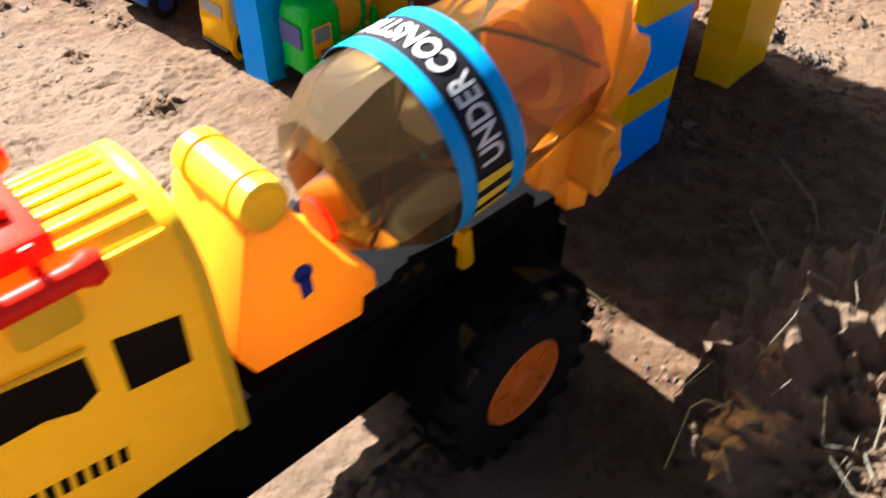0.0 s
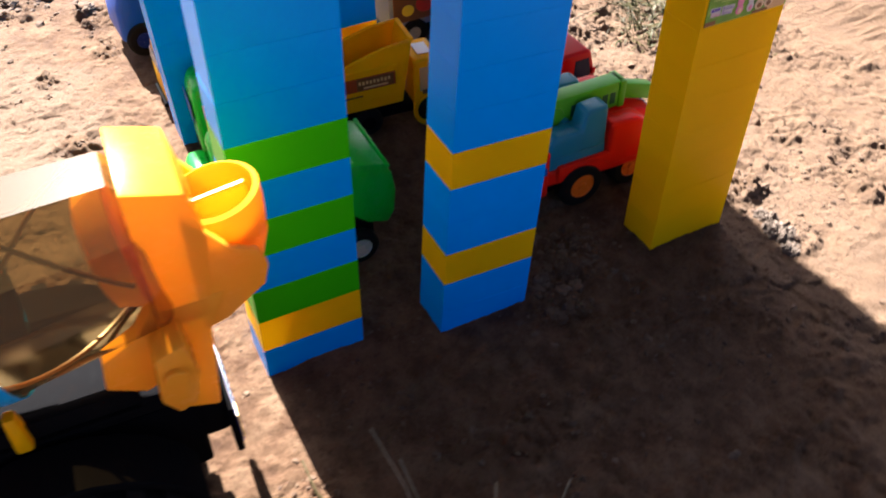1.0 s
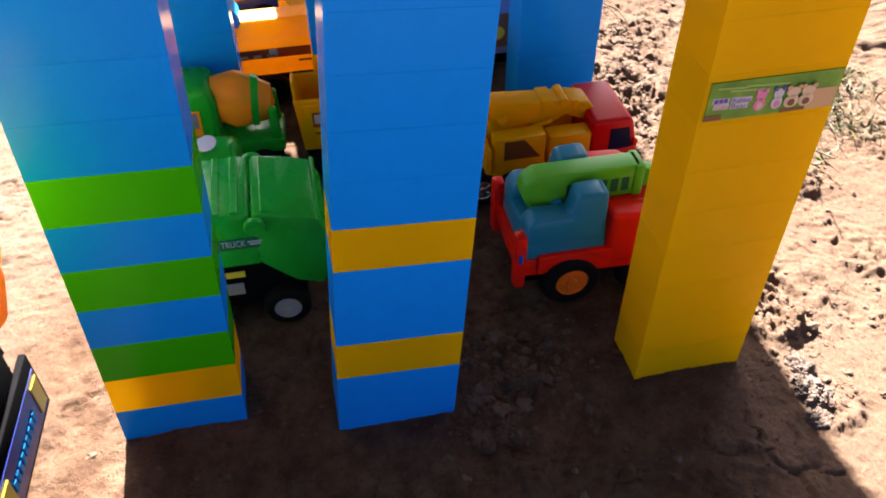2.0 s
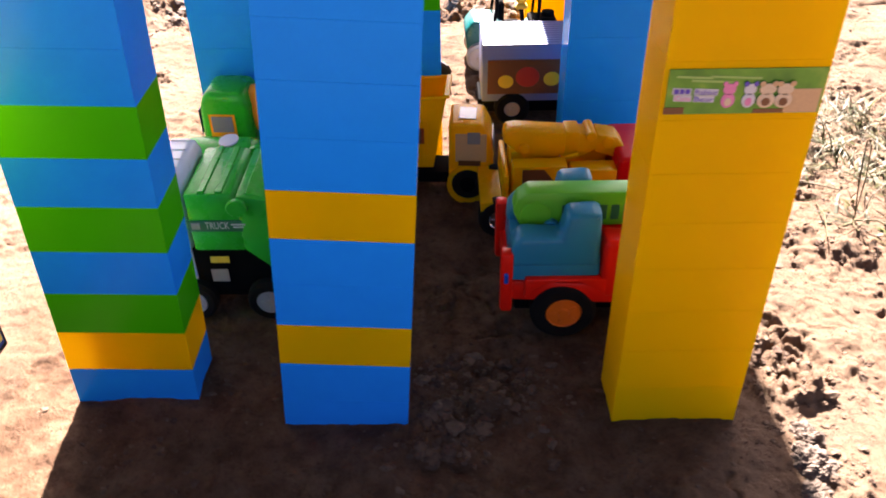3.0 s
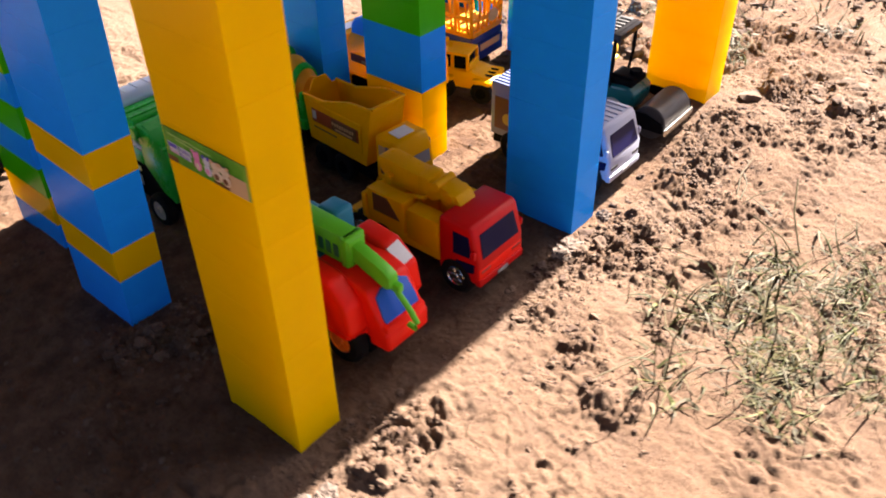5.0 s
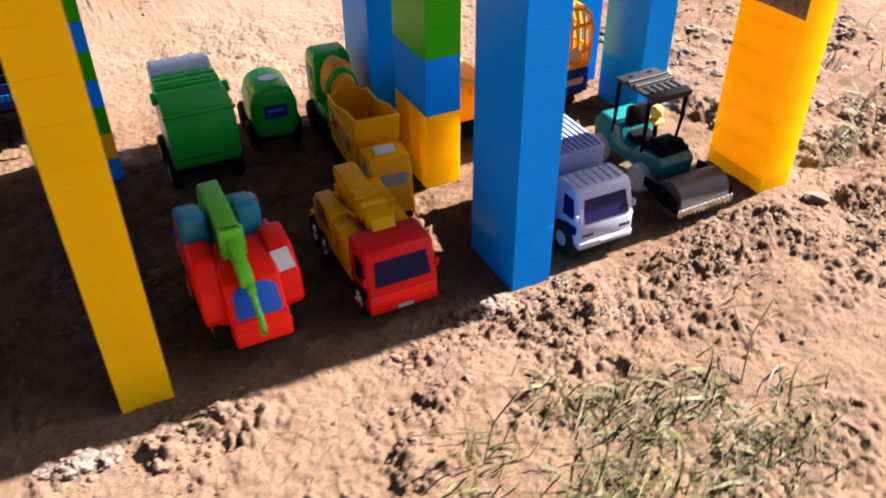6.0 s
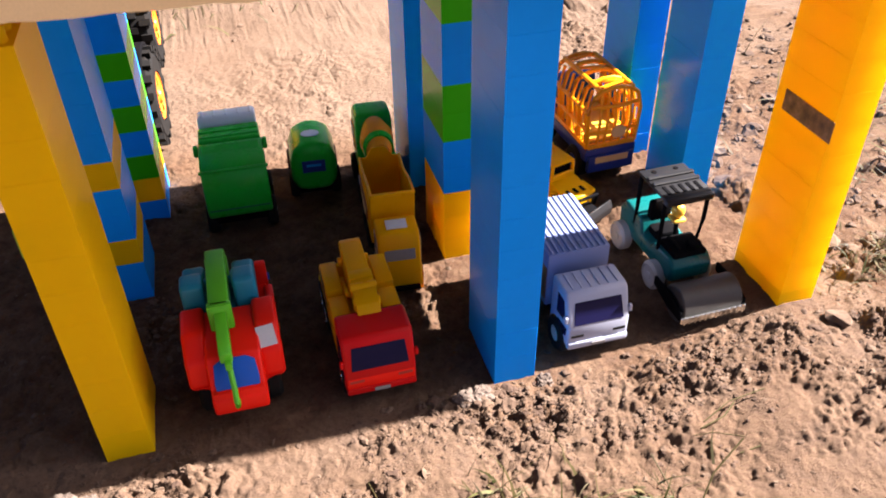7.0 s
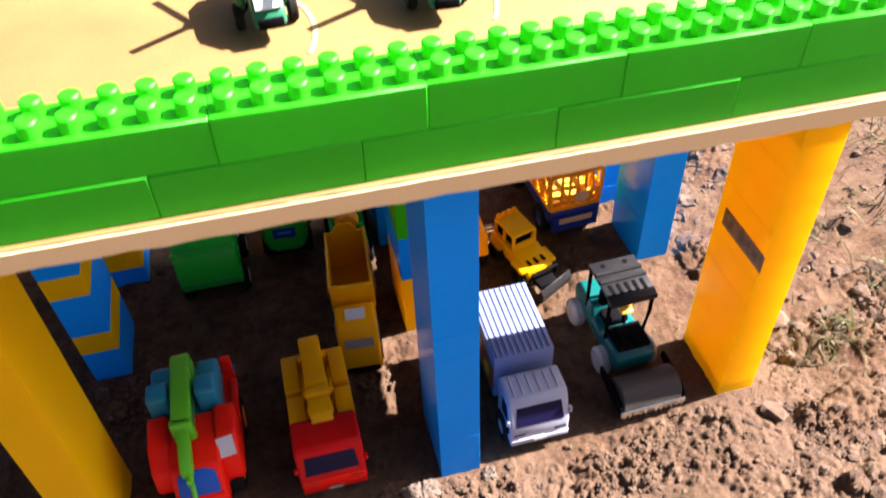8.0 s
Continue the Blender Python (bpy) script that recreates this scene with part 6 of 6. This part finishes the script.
grass_object("green_grass", [(x + 0.004, y - 0.003, int(16 * k), 0.040, 0.55, 0.012) for x, y, k in CLUMPS] + FAR_TUFTS, GRASS, "sparse green grass among dry stalks", 22)


def twig(points, r=0.0009):
    t = part("twig", tube(points, r, 6), STRAW)
    return tagged(t, "thin dry stalk lying on the soil", "twig", "stalks on the soil")


STALKS = [((0.176, -0.134), (0.163, -0.122), 0.070), ((0.182, -0.138), (0.200, -0.140), 0.052), ((0.180, -0.136), (0.150, -0.150), 0.012), ((0.180, -0.136), (0.155, -0.128), 0.008), ((0.228, -0.184), (0.232, -0.175), 0.060), ((0.362, -0.155), (0.405, -0.129), 0.034), ((0.239, -0.113), (0.251, -0.103), 0.032), ((0.409, -0.085), (0.461, -0.076), 0.009), ((0.404, -0.090), (0.436, -0.078), 0.004), ((0.395, -0.095), (0.425, -0.110), 0.006), ((0.205, -0.120), (0.150, -0.105), 0.008),
          ((0.330, -0.120), (0.285, -0.140), 0.006), ((0.300, -0.060), (0.296, -0.100), 0.012), ((0.245, -0.105), (0.205, -0.135), 0.010), ((0.420, -0.115), (0.470, -0.108), 0.005), ((0.262, -0.150), (0.236, -0.105), 0.006), ((0.350, -0.160), (0.345, -0.120), 0.030), ((-0.09, 0.343), (-0.055, 0.350), 0.01)]
for k, ((x, y), (u, v), lift) in enumerate(STALKS):
    z = float(ground_height(np.array([x]), np.array([y]))[0]) + 0.001
    bow = 0.003 * (-1) ** k
    twig([(x, y, z), ((x + u) / 2 + bow, (y + v) / 2 - bow, z + lift * 0.55 + 0.001), (u, v, z + lift)], 0.0004 + 0.00012 * (k % 3))


def lump_mesh(rx, ry, h, seed, n=110, m=44, wild=0.62):
    """A rough mound of earth: a dome with knobs at three scales."""
    a, t = np.meshgrid(np.linspace(0, 2 * np.pi, n, endpoint=False), np.linspace(0, 1, m))
    pr, pz = np.cos(t * np.pi / 2) ** 0.62, np.sin(t * np.pi / 2) ** 0.85
    px, py = rx * pr * np.cos(a), ry * pr * np.sin(a)
    u = max(rx, ry)
    ax, ay = px + 3 + seed, py + 3
    lump = 0.50 * value_noise(ax, ay + pz * h, u * 0.34, 1.1, 2.2) + 0.28 * value_noise(ax + pz * h * 0.7, ay, u * 0.15, 4.1, 6.2) + 0.22 * value_noise(ax, ay - pz * h * 0.8, u * 0.06, 9.1, 1.2)
    k = 1 - wild * 0.5 + wild * lump
    v = np.stack([px * k, py * k, -0.004 + h * pz * (0.55 + 0.9 * lump)], -1).reshape(-1, 3)
    f = [(i * n + j, i * n + (j + 1) % n, (i + 1) * n + (j + 1) % n, (i + 1) * n + j) for i in range(m - 1) for j in range(n)]
    return v, f


def sod(x, y, rx, ry, h):
    """A torn-out lump of earth with pale dry roots sticking out of it."""
    ob = thing("earth_sod", pose(x, y, 0), "torn lump of dry earth with pale roots, half in sunlight", "earth lump")
    g = np.random.default_rng(5)
    v, f = lump_mesh(rx, ry, h, 0.4, wild=0.75)
    me = bpy.data.meshes.new("lump")
    me.from_pydata(v.tolist(), [], f)
    me.materials.append(SOIL)
    new("lump", me).parent = ob
    for q in range(110):
        p = v[g.integers(len(v) // 6, len(v) - 400)]
        d = np.array([p[0] / rx, p[1] / ry, 0.5]) + g.normal(size=3) * 1.0
        d /= np.linalg.norm(d)
        L = 0.010 + 0.038 * g.random() ** 1.5
        b = p + d * L * 0.5 + g.normal(size=3) * 0.006
        e = p + d * L + g.normal(size=3) * 0.012 - np.array([0, 0, 0.012 * g.random()])
        part("root", tube([tuple(p), tuple(p * 0.4 + b * 0.6 + g.normal(size=3) * 0.002), tuple(b), tuple(e)], 0.0002 + 0.0003 * g.random(), 5), ROOT, ob)
    return ob


sod(-0.225, 0.352, 0.078, 0.085, 0.105)


def pale_clod(x, y, rx, ry, h, seed):
    v, f = lump_mesh(rx, ry, h, seed, 64, 26, 0.7)
    me = bpy.data.meshes.new("pale_clod")
    me.from_pydata(v.tolist(), [], f)
    me.materials.append(PALE_SOIL)
    ob = new("pale_clod", me)
    ob.matrix_world = pose(x, y, 0, 0, 0, 40 * seed)
    tagged(ob, "pale dried lump of clay on the soil", "clod", "pale lumps of clay")


for k, (x, y, rx, ry, h) in enumerate(((0.262, -0.015, 0.017, 0.011, 0.007), (-0.030, -0.030, 0.013, 0.009, 0.010), (-0.012, -0.034, 0.009, 0.007, 0.007), (-0.047, -0.026, 0.008, 0.007, 0.006), (0.316, -0.014, 0.008, 0.006, 0.006))):
    pale_clod(x, y, rx, ry, h, 0.3 * k + 0.1)
